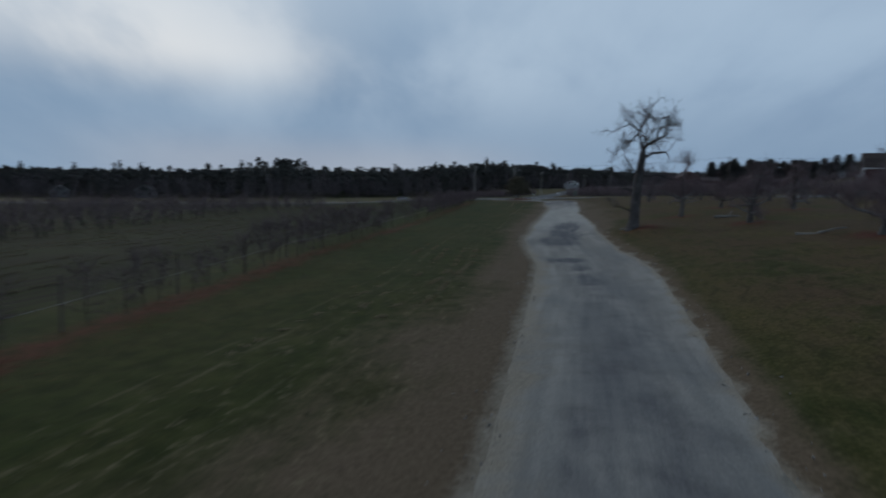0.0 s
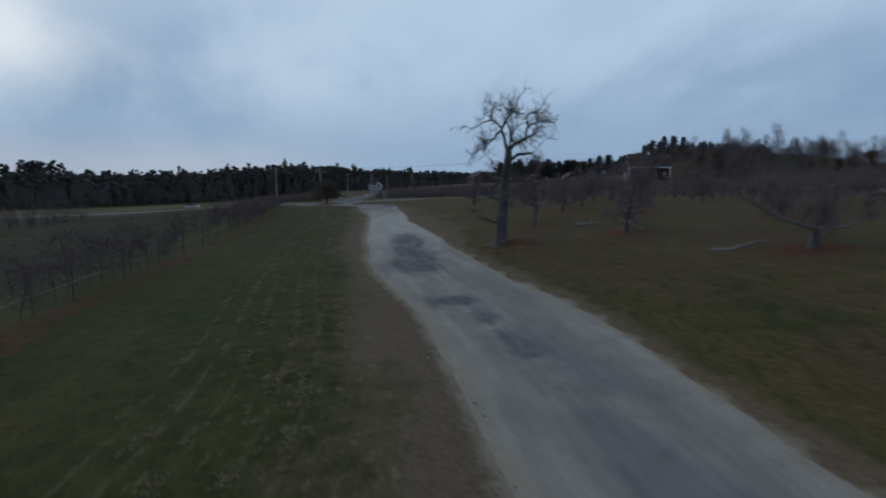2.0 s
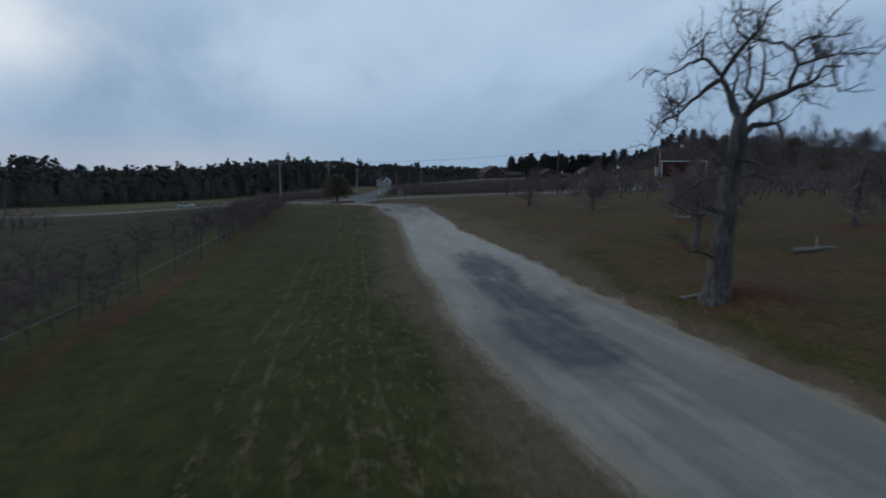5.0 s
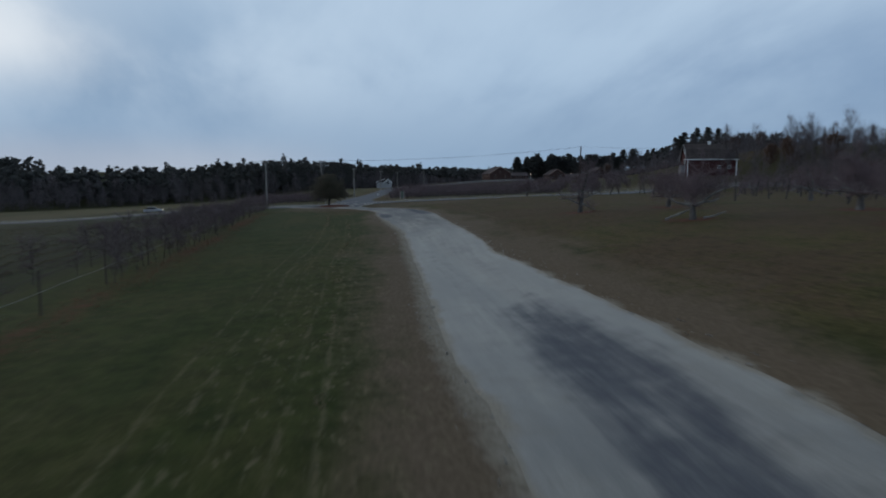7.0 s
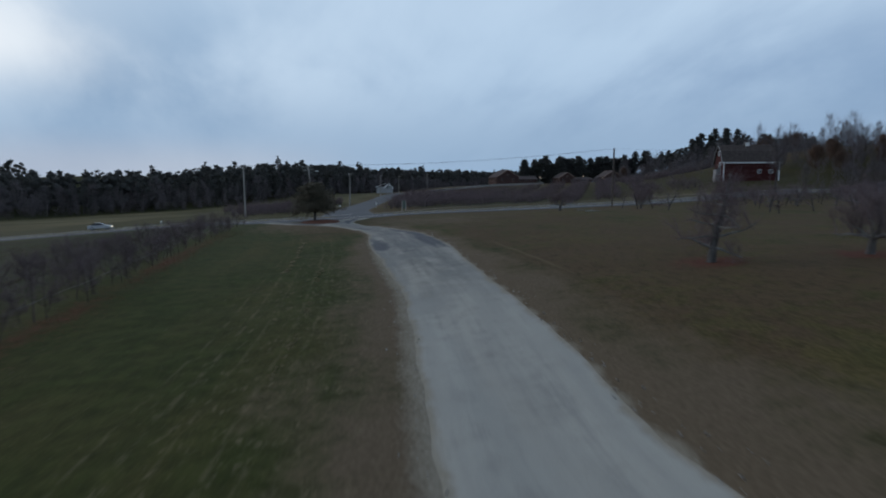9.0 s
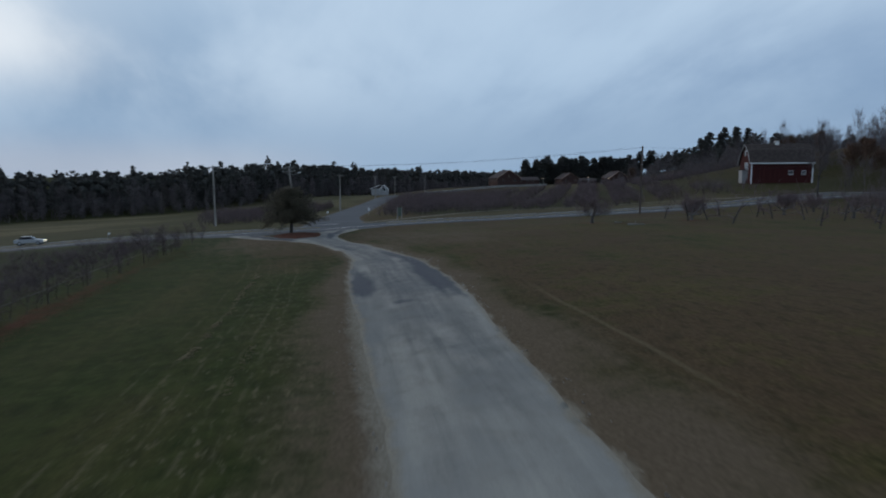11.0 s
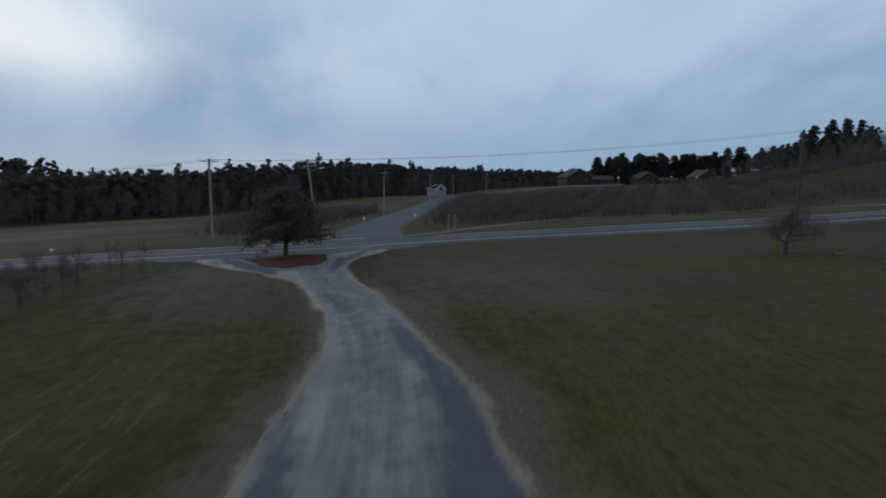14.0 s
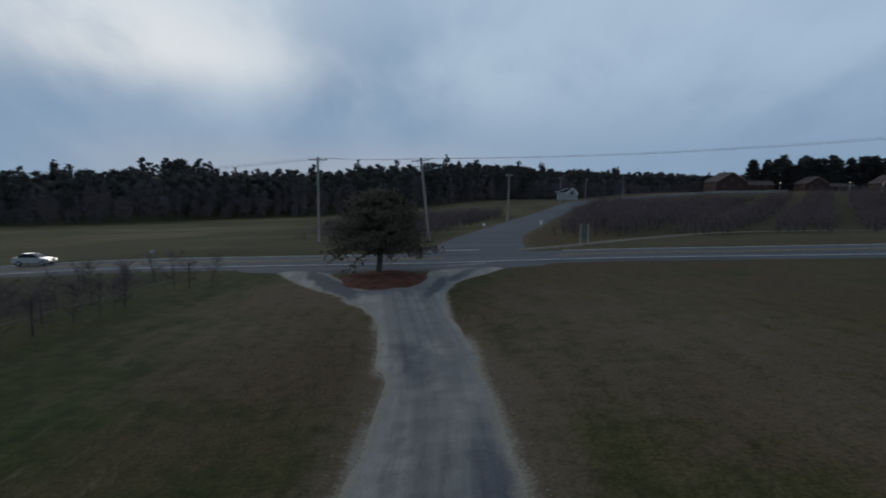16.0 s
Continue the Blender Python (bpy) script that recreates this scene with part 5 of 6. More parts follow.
def build_woods():
    rng = np.random.default_rng(31)
    places, kinds = [], []

    def put(x, y, k, s):
        places.append((x, y, s, rng.random() * 6.28))
        kinds.append(k)

    for x in np.arange(-260, 335, 3.3):
        front = float(wood_front(x))
        tall = float(np.interp(x, [-430, -150, -60, 10, 70, 330], [0.95, 0.98, 1.05, 1.09, 1.27, 1.36]))
        grove = float(rough_field(x, 3.0, 24, 1.0))
        # scrub and young growth along the field
        for _ in range(2):
            put(x + rng.normal() * 1.3, front - 1 + rng.normal() * 2.0, K_SCRUB + int(rng.integers(2)), 0.5 + 0.55 * rng.random())
        # a belt of bare trees with pines among them, in groves
        for row in range(6):
            xx, yy = x + rng.normal() * 1.6, front + 3 + row * 5.5 + rng.normal() * 2.2
            pine = rng.random() < (0.03, 0.08, 0.15, 0.25, 0.3, 0.3)[row] + 0.7 * grove
            k = K_PINE + int(rng.integers(4)) if pine else (K_BIRCH if rng.random() < 0.035 else K_FUZZ + int(rng.integers(4)))
            put(xx, yy, k, tall * ((0.6, 0.72, 0.82, 0.88, 0.92, 0.94)[row] + 0.2 * rng.normal() * 0.6) * (0.78 if pine else 0.95))
        # the closed canopy behind
        swell = 1 + 0.1 * float(rough_field(x, 9.0, 20, 2.0))
        for row in range(4):
            xx, yy = x + rng.normal() * 1.6, front + 36 + row * 17 + rng.normal() * 4
            lone = rng.random() < 0.07
            k = K_PINE + int(rng.integers(4)) if lone else K_HEAD + int(rng.integers(3))
            put(xx, yy, k, swell * tall * ((0.98 if lone else 0.95) + 0.032 * rng.normal()))
    # a broad group of old pines that tops the rest
    for _ in range(20):
        put(-119 + rng.normal() * 13, 476 + rng.normal() * 9, K_HEAD + int(rng.integers(3)), 0.85 + 0.1 * rng.normal())
    # lower growth that closes the gaps under the pines behind the houses
    for k in range(80):
        u = k / 79
        put(228 + 118 * u + rng.normal() * 2, 468 - 10 * u + rng.normal() * 4, K_HEAD + int(rng.integers(3)), 0.62 + 0.2 * rng.random())
    merge("woodland", ALL, places, kinds, SETS, "dark mixed woodland of pines and bare trees at dusk", "woodland")


def build_hill_woods():
    rng = np.random.default_rng(32)
    places, kinds = [], []
    edge = lambda x, y: x > 146 + 0.1 * (y - 120) + (120 if y < 148 else 0) + (44 if y > 190 else 0) and not (146 < x < 196 and 180 < y < 240)
    for x, y in scatter(rng, 820, 140, 345, 10, 335, edge):
        r = rng.random()
        k = K_HEAD + int(rng.integers(3)) if r > (0.955 if x > 245 else 2.0) else (K_OAK if r > 0.925 and x < 230 else K_FUZZ + int(rng.integers(4)))
        s = 0.62 + 0.28 * rng.random() + (0.55 if rng.random() < 0.14 else 0.0)
        places.append((x, y, s * (0.75 if k >= K_HEAD else 1.0) * (1.2 if y < 150 else 1.0), rng.random() * 6.28))
        kinds.append(k)
    # scrub on the open slope below the trees
    for x, y in scatter(rng, 560, 148, 255, 120, 222, lambda x, y: not (146 < x < 190 and y > 178) and abs(y - 176) > 7):
        places.append((x, y, 0.5 + 0.5 * rng.random(), rng.random() * 6.28))
        kinds.append(K_SCRUB + int(rng.integers(2)))
    for x, y in scatter(rng, 260, 176, 262, 226, 335):
        places.append((x, y, 0.45 + 0.5 * rng.random(), rng.random() * 6.28))
        kinds.append(K_SCRUB + int(rng.integers(2)))
    # a russet oak that keeps its leaves beside the barn
    for x, y, k in ((187, 196, 1.0), (193, 192, 0.8), (199, 199, 0.9)):
        places.append((x, y, k, rng.random() * 6.28))
        kinds.append(K_OAK)
    # the steeper wooded hill behind the barn
    for x, y in scatter(rng, 420, 285, 420, 300, 450, lambda x, y: ((x - 352) / 55) ** 2 + ((y - 376) / 72) ** 2 < 1):
        places.append((x, y, 0.75 + 0.35 * rng.random(), rng.random() * 6.28))
        kinds.append(K_FUZZ + int(rng.integers(4)) if rng.random() < 0.75 else K_HEAD)
    merge("hill_woods", ALL, places, kinds, SETS, "bare brown hillside woods with a few russet oaks", "woodland")


def build_far_orchard():
    rng = np.random.default_rng(33)
    places, kinds = [], []

    def put(x, y, s):
        places.append((x, y, s, rng.random() * 6.28))
        kinds.append(K_BUSH + int(rng.integers(3)))

    # rows that run up the slope beside the side road, in blocks with green lanes between
    c, q = math.cos(radians(36)), math.sin(radians(36))
    u = -60.0
    for row in range(64):
        u += 3.2 if u < 14 else (3.2 if row % 3 else 7.4)
        for k in range(86):
            v = 3 + k * 1.75
            x, y = 38 + u + q * v, 193 + c * v
            if inside(SIDE, np.array([x]), np.array([y]))[0][0] > 4 and x > 44 + 0.33 * (y - 190) and rng.random() < 0.9 and not (x > 150 and y < 255) and x < 235 and y < 332:
                put(x + rng.normal() * 0.5, y + rng.normal() * 0.6, 1.0 + 0.45 * rng.random())
    # a block of young trees beyond the planted beds
    for row in range(13):
        for y in np.arange(14 + row, 128, 2.0):
            if rng.random() < 0.9:
                put(float(row_x(y)) - 31 - row * 4.0 + rng.normal() * 0.4, y, 0.95 + 0.4 * rng.random())
    # the thicket of old orchard rows up the slope beside the drive
    for row in range(9):
        for y in np.arange(8, 150, 4.2):
            x = 51 + 10.0 * row + rng.normal() * 1.1
            if rng.random() < 0.85 and y < 148 - 0.02 * x and not (row < 2 and y > 92):
                put(x, y + rng.normal() * 0.8, 1.35 + 0.5 * rng.random())
    # brush behind the two roadside poles and along the side road
    for x, y in scatter(rng, 760, 12, 50, 197, 262, lambda x, y: inside(SIDE, np.array([x]), np.array([y]))[0][0] > 4 and rng.random() < np.clip((x - 10) / 12, 0, 1)):
        put(x, y, 0.6 + 0.6 * rng.random())
    merge("far_orchard", ALL, places, kinds, SETS, "rows and thickets of small bare trees across the road", "orchard")


build_woods()
build_hill_woods()
build_far_orchard()

# tall pines that stand clear of the woods
pine_a = plant("pine_tree", *make_mound(101, 21, 0.25, 0.19, 18, 20, 1.2, 3, 0.6, 6), BARK_WOOD, NEEDLE_FAR, pose(329, 375, gz(329, 375)), "tall dark pine with a ragged flat crown behind the barn", "pine tree", "pines beyond the road")
pine_b = plant("pine_tree", *make_mound(102, 19, 0.15, 0.19, 18, 20, 1.2, 3, 0.6, 6), BARK_WOOD, NEEDLE_FAR, pose(315, 376, gz(315, 376)), "tall dark pine with a dense crown behind the barn", "pine tree", "pines beyond the road")
rng = np.random.default_rng(34)
for x, y, s in ((322, 372, 0.95), (336, 372, 1.05), (308, 380, 0.75), (318, 384, 0.95), (330, 366, 0.9), (342, 368, 0.95), (326, 384, 1.05)):
    copy_thing(pine_b, pose(x, y, gz(x, y), 0, 0, rng.random() * 360)).scale = (s, s, s)
for k in range(60):
    u = k / 59
    x, y = 229 + 106 * u + rng.normal() * 2, 462 - 10 * u + rng.normal() * 5
    s = (0.84 + 0.3 * rng.random()) * float(np.interp(u, [0, 0.3, 0.6, 1], [0.95, 1.15, 1.08, 0.95]))
    ob = copy_thing((pine_a, pine_b)[k % 2], pose(x, y, gz(x, y), 0, 0, rng.random() * 360))
    ob.scale = (s * 1.1, s * 1.1, s)
    tagged(ob, "tall dark pine in a clump behind the brick houses")


# ---- poles and wires ----
def make_pole(x, y, height, lean=0.0, arms=1, wood=None, turn=0.0, lamp=False, label=""):
    wood = wood or POLE_WOOD
    root = thing("utility_pole", pose(x, y, gz(x, y), 0, lean, turn), label or "weathered wooden utility pole with a crossarm at the roadside", "utility pole", "utility poles along the road")
    part("pole", rod((0, 0, -0.8), (0, 0, height), 0.21, 0.15, 10), wood, root)
    for k in range(arms):
        z = height - 0.35 - 0.75 * k
        arm = part("crossarm", box((-1.2, 0.1, z - 0.06), (1.2, 0.22, z + 0.06), 0.01), wood, root)
        for px in (-1.1, -0.45, 0.45, 1.1):
            bm = rod((px, 0.16, z + 0.06), (px, 0.16, z + 0.2), 0.03, 0.03, 6)
            bm_rod(bm, (px, 0.16, z + 0.14), (px, 0.16, z + 0.26), 0.055, 0.03, 8)
            part("insulator", bm, PORCELAIN, arm)
        for sgn in (-1, 1):
            part("brace", rod((0.0, 0.15, z - 0.6), (sgn * 0.7, 0.16, z - 0.05), 0.015, 0.015, 5), STEEL, arm)
    if arms == 0:
        part("insulator", rod((0, 0, height), (0, 0, height + 0.22), 0.05, 0.03, 8), PORCELAIN, root)
    part("bracket", rod((0, 0.05, height * 0.62), (0, 0.24, height * 0.62), 0.04, 0.04, 6), STEEL, root)
    if lamp:
        bm = rod((0, 0, height - 1.8), (1.6, 0, height - 1.45), 0.03, 0.025, 6)
        part("lamp_arm", bm, STEEL, root)
        bm = box((1.5, -0.13, height - 1.55), (2.15, 0.13, height - 1.38), 0.04)
        part("lamp_head", bm, WHITE, root, "pale street lamp head")
    return root


POLES = [(-43.0, 180.5, 8.0, 0, 1), (16.8, 195.0, 10.9, -0.6, 1), (31.0, 194.4, 10.6, -6.5, 2), (89.5, 168.6, 12.2, 0.6, 0), (206.0, 185.0, 11.0, 0, 1), (-104.0, 184.0, 8.0, 0, 1)]
for x, y, h, lean, arms in POLES:
    make_pole(x, y, h, lean, arms, POLE_DARK if arms == 0 or x < 0 else POLE_WOOD, 4.0, lean < -3,
              {0: "dark slim utility pole by the orchard", 2: "leaning wooden utility pole with two crossarms and a lamp"}.get(arms, ""))
SIDE_POLES = [(47.6, 236.8, 9.6), (75, 306, 9.0), (96, 350, 8.6), (122, 381, 9.6)]
for x, y, h in SIDE_POLES:
    make_pole(x, y, h, 0.4, 1, POLE_WOOD, -62)


def hang(a, b, sag, r=0.018):
    """The points of a hanging cable."""
    a, b = np.array(a, float), np.array(b, float)
    u = np.linspace(0, 1, 15)[:, None]
    P = a + (b - a) * u
    P[:, 2] -= 4 * sag * (u * (1 - u))[:, 0]
    s = Soup()
    s.tube(P, np.full(15, r), 4)
    return s


def string_wires():
    order = [(-104.0, 184.0, 8.0), (-43.0, 180.5, 8.0), (16.8, 195.0, 10.9), (30.0, 194.4, 10.6), (89.5, 168.6, 12.2), (206.0, 185.0, 11.0), (270, 186, 10.8)]
    for (x0, y0, h0), (x1, y1, h1) in zip(order, order[1:]):
        run = thing("overhead_wires", pose(x0, y0, gz(x0, y0)), "thin black overhead wires strung between utility poles", "overhead wires")
        z1 = gz(x1, y1) - gz(x0, y0)
        for off, low in ((-1.1, 0.1), (0.45, 0.1), (1.1, 0.1), (0.0, 3.6), (0.1, 4.1)):
            a, b = (off, 0.16, h0 - low), (x1 - x0 + off, y1 - y0 + 0.16, z1 + h1 - low)
            part("wire", hang(a, b, math.hypot(x1 - x0, y1 - y0) * 0.014, 0.014 if low > 1 else 0.009), WIRE, run)
    line = [(30.0, 194.4, 10.2)] + SIDE_POLES
    for (x0, y0, h0), (x1, y1, h1) in zip(line, line[1:]):
        run = thing("overhead_wires", pose(x0, y0, gz(x0, y0)), "thin black overhead wires along the side road", "overhead wires")
        for off, low in ((-0.8, 0.1), (0.8, 0.1), (0, 2.6)):
            part("wire", hang((off, 0, h0 - low), (x1 - x0 + off, y1 - y0, gz(x1, y1) - gz(x0, y0) + h1 - low), 0.7, 0.01), WIRE, run)


string_wires()

# ---- buildings ----
def window_part(root, lo, hi, wall_name="window", frame_m=None, normal=(0, -1), bars=1):
    """A framed pane set in a wall that runs along x (normal along y) or along y (normal along x)."""
    frame_m = frame_m or WHITE
    (x0, y0, z0), (x1, y1, z1) = lo, hi
    fw = 0.09
    bm = bmesh.new()
    if normal[0] == 0:
        s = normal[1]
        ya, yb = sorted((y0 + s * 0.06, y0 - s * 0.02))
        for a, b in (((x0 - fw, ya, z0 - fw), (x0, yb, z1 + fw)), ((x1, ya, z0 - fw), (x1 + fw, yb, z1 + fw)), ((x0, ya, z0 - fw), (x1, yb, z0)), ((x0, ya, z1), (x1, yb, z1 + fw))):
            bm_box(bm, a, b)
        for q in range(bars):
            xm = x0 + (x1 - x0) * (q + 1) / (bars + 1)
            bm_box(bm, (xm - 0.03, ya, z0), (xm + 0.03, yb, z1))
        pane = box((x0, min(y0, y0 + s * 0.015), z0), (x1, max(y0, y0 + s * 0.015), z1))
    else:
        s = normal[0]
        xa, xb = sorted((x0 + s * 0.06, x0 - s * 0.02))
        for a, b in (((xa, y0 - fw, z0 - fw), (xb, y0, z1 + fw)), ((xa, y1, z0 - fw), (xb, y1 + fw, z1 + fw)), ((xa, y0, z0 - fw), (xb, y1, z0)), ((xa, y0, z1), (xb, y1, z1 + fw))):
            bm_box(bm, a, b)
        for q in range(bars):
            ym = y0 + (y1 - y0) * (q + 1) / (bars + 1)
            bm_box(bm, (xa, ym - 0.03, z0), (xb, ym + 0.03, z1))
        pane = box((min(x0, x0 + s * 0.015), y0, z0), (max(x0, x0 + s * 0.015), y1, z1))
    win = part(wall_name, bm, frame_m, root)
    part("pane", pane, GLASS, win)
    return win


def build_barn():
    """Local x runs along the long front from its near gable, y into the barn."""
    x, y = 158.0, 204.7
    root = thing("barn", pose(x, y, 10.5, 0, 0, -31), "dark red wooden barn with white trim and a big brown roof", "barn")
    L, D, eave, knee, top = 16.0, 9.5, 5.0, 8.2, 10.3
    gable = [(0, -2.0), (D, -2.0), (D, eave), (D - 1.7, knee - 0.2), (D / 2, top - 0.25), (1.7, knee - 0.2), (0, eave)]
    bm = prism(gable, L)
    bmesh.ops.transform(bm, matrix=Matrix(((0, 1, 0, 0), (1, 0, 0, 0), (0, 0, 1, 0), (0, 0, 0, 1))), verts=bm.verts)
    bmesh.ops.recalc_face_normals(bm, faces=bm.faces)
    part("wall", bm, BARN_RED, root)
    # a gambrel roof: a steep lower and a flatter upper slope on each side
    for y0, z0, y1, z1 in ((-0.5, eave - 0.35, 1.7, knee), (1.7, knee, D / 2, top), (D + 0.5, eave - 0.35, D - 1.7, knee), (D - 1.7, knee, D / 2, top)):
        bm = bmesh.new()
        pts = [(-0.5, y0, z0), (L + 0.5, y0, z0), (L + 0.5, y1, z1), (-0.5, y1, z1)]
        lo = [bm.verts.new(q) for q in pts]
        hi = [bm.verts.new((q[0], q[1], q[2] + 0.22)) for q in pts]
        bm.faces.new(lo)
        bm.faces.new(hi[::-1])
        for i in range(4):
            bm.faces.new((lo[i], hi[i], hi[(i + 1) % 4], lo[(i + 1) % 4]))
        bmesh.ops.recalc_face_normals(bm, faces=bm.faces)
        part("roof", bm, SHINGLE, root)
    part("eave_board", box((-0.5, -0.62, eave - 0.42), (L + 0.5, -0.5, eave - 0.1), 0.02), WHITE, root, "white eave board")
    for px in (-0.05, L - 0.25):
        part("corner_board", box((px, -0.06, -1.0), (px + 0.35, 0.0, eave - 0.3), 0.01), WHITE, root, "white corner board")
    for y0, z0, y1, z1 in ((-0.5, eave - 0.35, 1.7, knee), (1.7, knee, D / 2, top), (D + 0.5, eave - 0.35, D - 1.7, knee), (D - 1.7, knee, D / 2, top)):
        part("rake_board", rod((-0.56, y0, z0), (-0.56, y1, z1), 0.13, 0.13, 4), DULL_WHITE, root, "pale gable trim")
    for px in (9.9, 13.2):
        window_part(root, (px, 0.0, 1.6), (px + 0.95, 0.0, 2.6), "window", WHITE, (0, -1), 1)
    window_part(root, (0.0, 2.6, 0.4), (0.0, 5.0, 5.0), "window", WHITE, (-1, 0), 2)
    window_part(root, (0.0, 4.6, 7.2), (0.0, 5.8, 8.6), "window", WHITE, (-1, 0), 1)
    cup = part("cupola", box((7.4, D / 2 - 0.55, top - 0.2), (8.5, D / 2 + 0.55, top + 1.0), 0.03), WHITE, root, "small white cupola")
    bm = bmesh.new()
    bmesh.ops.create_cone(bm, cap_ends=True, segments=4, radius1=1.0, radius2=0.05, depth=0.7, matrix=pose(7.95, D / 2, top + 1.35, 0, 0, 45))
    part("cupola_roof", bm, SHINGLE, cup)
    # near-black sheet: the shade inside the cupola opening is put into its colour
    part("louvre_shade", box((7.38, D / 2 - 0.35, top + 0.15), (7.4, D / 2 + 0.35, top + 0.8)), SHADE_BLACK, cup)
    shed = thing("white_shed", pose(x, y, 10.5, 0, 0, -31), "plain white board shed beside the barn gable", "shed")
    part("wall", box((-1.3, 3.2, -1.5), (-0.1, 6.2, 2.9), 0.03), DULL_WHITE, shed)
    part("roof", box((-1.5, 3.0, 2.9), (-0.08, 6.4, 3.05), 0.03), SHINGLE, shed)


def gabled_house(name, x, y, turn, size, wall_m, roof_m, trim_m, label, z=None, porch=False, windows=2, chimney=True, wing=0.0):
    """Local y runs along the ridge; the gable at y = 0 faces the viewer."""
    W, L, eave, top = size
    root = thing(name, pose(x, y, gz(x, y) if z is None else z, 0, 0, turn), label, "house")
    part("wall", prism([(-W / 2, -2.0), (W / 2, -2.0), (W / 2, eave), (0, top - 0.2), (-W / 2, eave)], L), wall_m, root)
    for sgn in (-1, 1):
        bm = bmesh.new()
        over = 0.5
        fall = (top - eave) / (W / 2)
        pts = [(sgn * (W / 2 + over), -over, eave - over * fall), (sgn * (W / 2 + over), L + over, eave - over * fall), (0, L + over, top), (0, -over, top)]
        lo = [bm.verts.new(p) for p in pts]
        hi = [bm.verts.new((p[0], p[1], p[2] + 0.2)) for p in pts]
        bm.faces.new(lo)
        bm.faces.new(hi[::-1])
        for i in range(4):
            bm.faces.new((lo[i], hi[i], hi[(i + 1) % 4], lo[(i + 1) % 4]))
        bmesh.ops.recalc_face_normals(bm, faces=bm.faces)
        roof = part("roof", bm, roof_m, root)
        part("rake_board", rod((sgn * (W / 2 + 0.5), -0.55, eave - 0.5 * fall), (0, -0.55, top), 0.2, 0.2, 4), trim_m, root, "pale gable trim")
    for k in range(windows):
        cx = -W / 2 + W * (k + 0.5) / windows
        window_part(root, (cx - 0.6, 0.0, 0.9), (cx + 0.6, 0.0, 2.4), "window", trim_m)
    window_part(root, (-0.5, 0.0, eave + 0.4), (0.5, 0.0, eave + 1.5), "window", trim_m)
    for k in range(int(L / 4)):
        for sgn in (-1, 1):
            window_part(root, (sgn * W / 2, 1.6 + 4 * k, 1.0), (sgn * W / 2, 2.8 + 4 * k, 2.4), "window", trim_m, (sgn, 0))
    if chimney:
        part("chimney", box((-0.45, L * 0.6, top - 1.0), (0.45, L * 0.6 + 0.7, top + 0.9), 0.03), BRICK, root)
    if wing:
        # a lower wing beside the gable, its ridge along the front
        low, ridge, deep = eave * 0.62, top * 0.5, 8.0
        bm = prism([(3.0, -2.0), (3.0 + deep, -2.0), (3.0 + deep, low), (3.0 + deep / 2, ridge - 0.2), (3.0, low)], wing)
        bmesh.ops.transform(bm, matrix=Matrix(((0, 1, 0, W / 2 + 0.01), (1, 0, 0, 0), (0, 0, 1, 0), (0, 0, 0, 1))), verts=bm.verts)
        bmesh.ops.recalc_face_normals(bm, faces=bm.faces)
        part("wing", bm, wall_m, root)
        for y0 in (2.5, 3.5 + deep):
            bm = bmesh.new()
            pts = [(W / 2, y0, low - 0.3), (W / 2 + wing + 0.4, y0, low - 0.3), (W / 2 + wing + 0.4, 3.0 + deep / 2, ridge), (W / 2, 3.0 + deep / 2, ridge)]
            lo = [bm.verts.new(q) for q in pts]
            hi = [bm.verts.new((q[0], q[1], q[2] + 0.2)) for q in pts]
            bm.faces.new(lo)
            bm.faces.new(hi[::-1])
            for i in range(4):
                bm.faces.new((lo[i], hi[i], hi[(i + 1) % 4], lo[(i + 1) % 4]))
            bmesh.ops.recalc_face_normals(bm, faces=bm.faces)
            part("wing_roof", bm, roof_m, root)
        for k in range(int(wing / 4)):
            window_part(root, (W / 2 + 1.2 + 4 * k, 3.0, 0.9), (W / 2 + 2.6 + 4 * k, 3.0, 2.2), "window", trim_m)
    if porch:
        part("lean_to", box((-W / 2 - 4.2, 1.0, -1.5), (-W / 2 - 0.01, L - 1.0, 1.9), 0.03), wall_m, root)
        bm = bmesh.new()
        pts = [(-W / 2 - 4.8, 0.5, 1.8), (-W / 2 - 4.8, L - 0.5, 1.8), (-W / 2 - 0.0, L - 0.5, 3.6), (-W / 2 - 0.0, 0.5, 3.6)]
        lo = [bm.verts.new(p) for p in pts]
        hi = [bm.verts.new((p[0], p[1], p[2] + 0.14)) for p in pts]
        bm.faces.new(lo)
        bm.faces.new(hi[::-1])
        for i in range(4):
            bm.faces.new((lo[i], hi[i], hi[(i + 1) % 4], lo[(i + 1) % 4]))
        bmesh.ops.recalc_face_normals(bm, faces=bm.faces)
        part("lean_to_roof", bm, WHITE, root, "pale metal lean-to roof")
    return root


build_barn()
big = plant("bare_tree", *make_bare(140, 17.5, 520, 0.022, 13, 3, 8), BARK_WOOD, TWIG_WOOD, pose(142.7, 173.4, gz(142.7, 173.4)), "tall leafless tree standing clear on the orchard slope", "tree", "", "open crown of bare grey twigs")
for bx, by, bs in ((165, 168, 0.75), (178, 172, 0.8), (190, 176, 0.85)):
    copy_thing(big, pose(bx, by, gz(bx, by), 0, 0, bx * 7)).scale = (bs, bs, bs)
gabled_house("farm_stand", 89.5, 346, -20, (3.6, 5.5, 1.8, 3.5), DULL_WHITE, SHINGLE, WHITE, "small white gabled farm building with a pale lean-to roof", 6.3, True, 1, False)
gabled_house("brick_house", 187, 407, -8, (15, 18, 3.4, 8.0), BRICK, ROOF_BROWN, TRIM, "red brick house with a brown roof and tan gable trim", 12.0, wing=14.0)
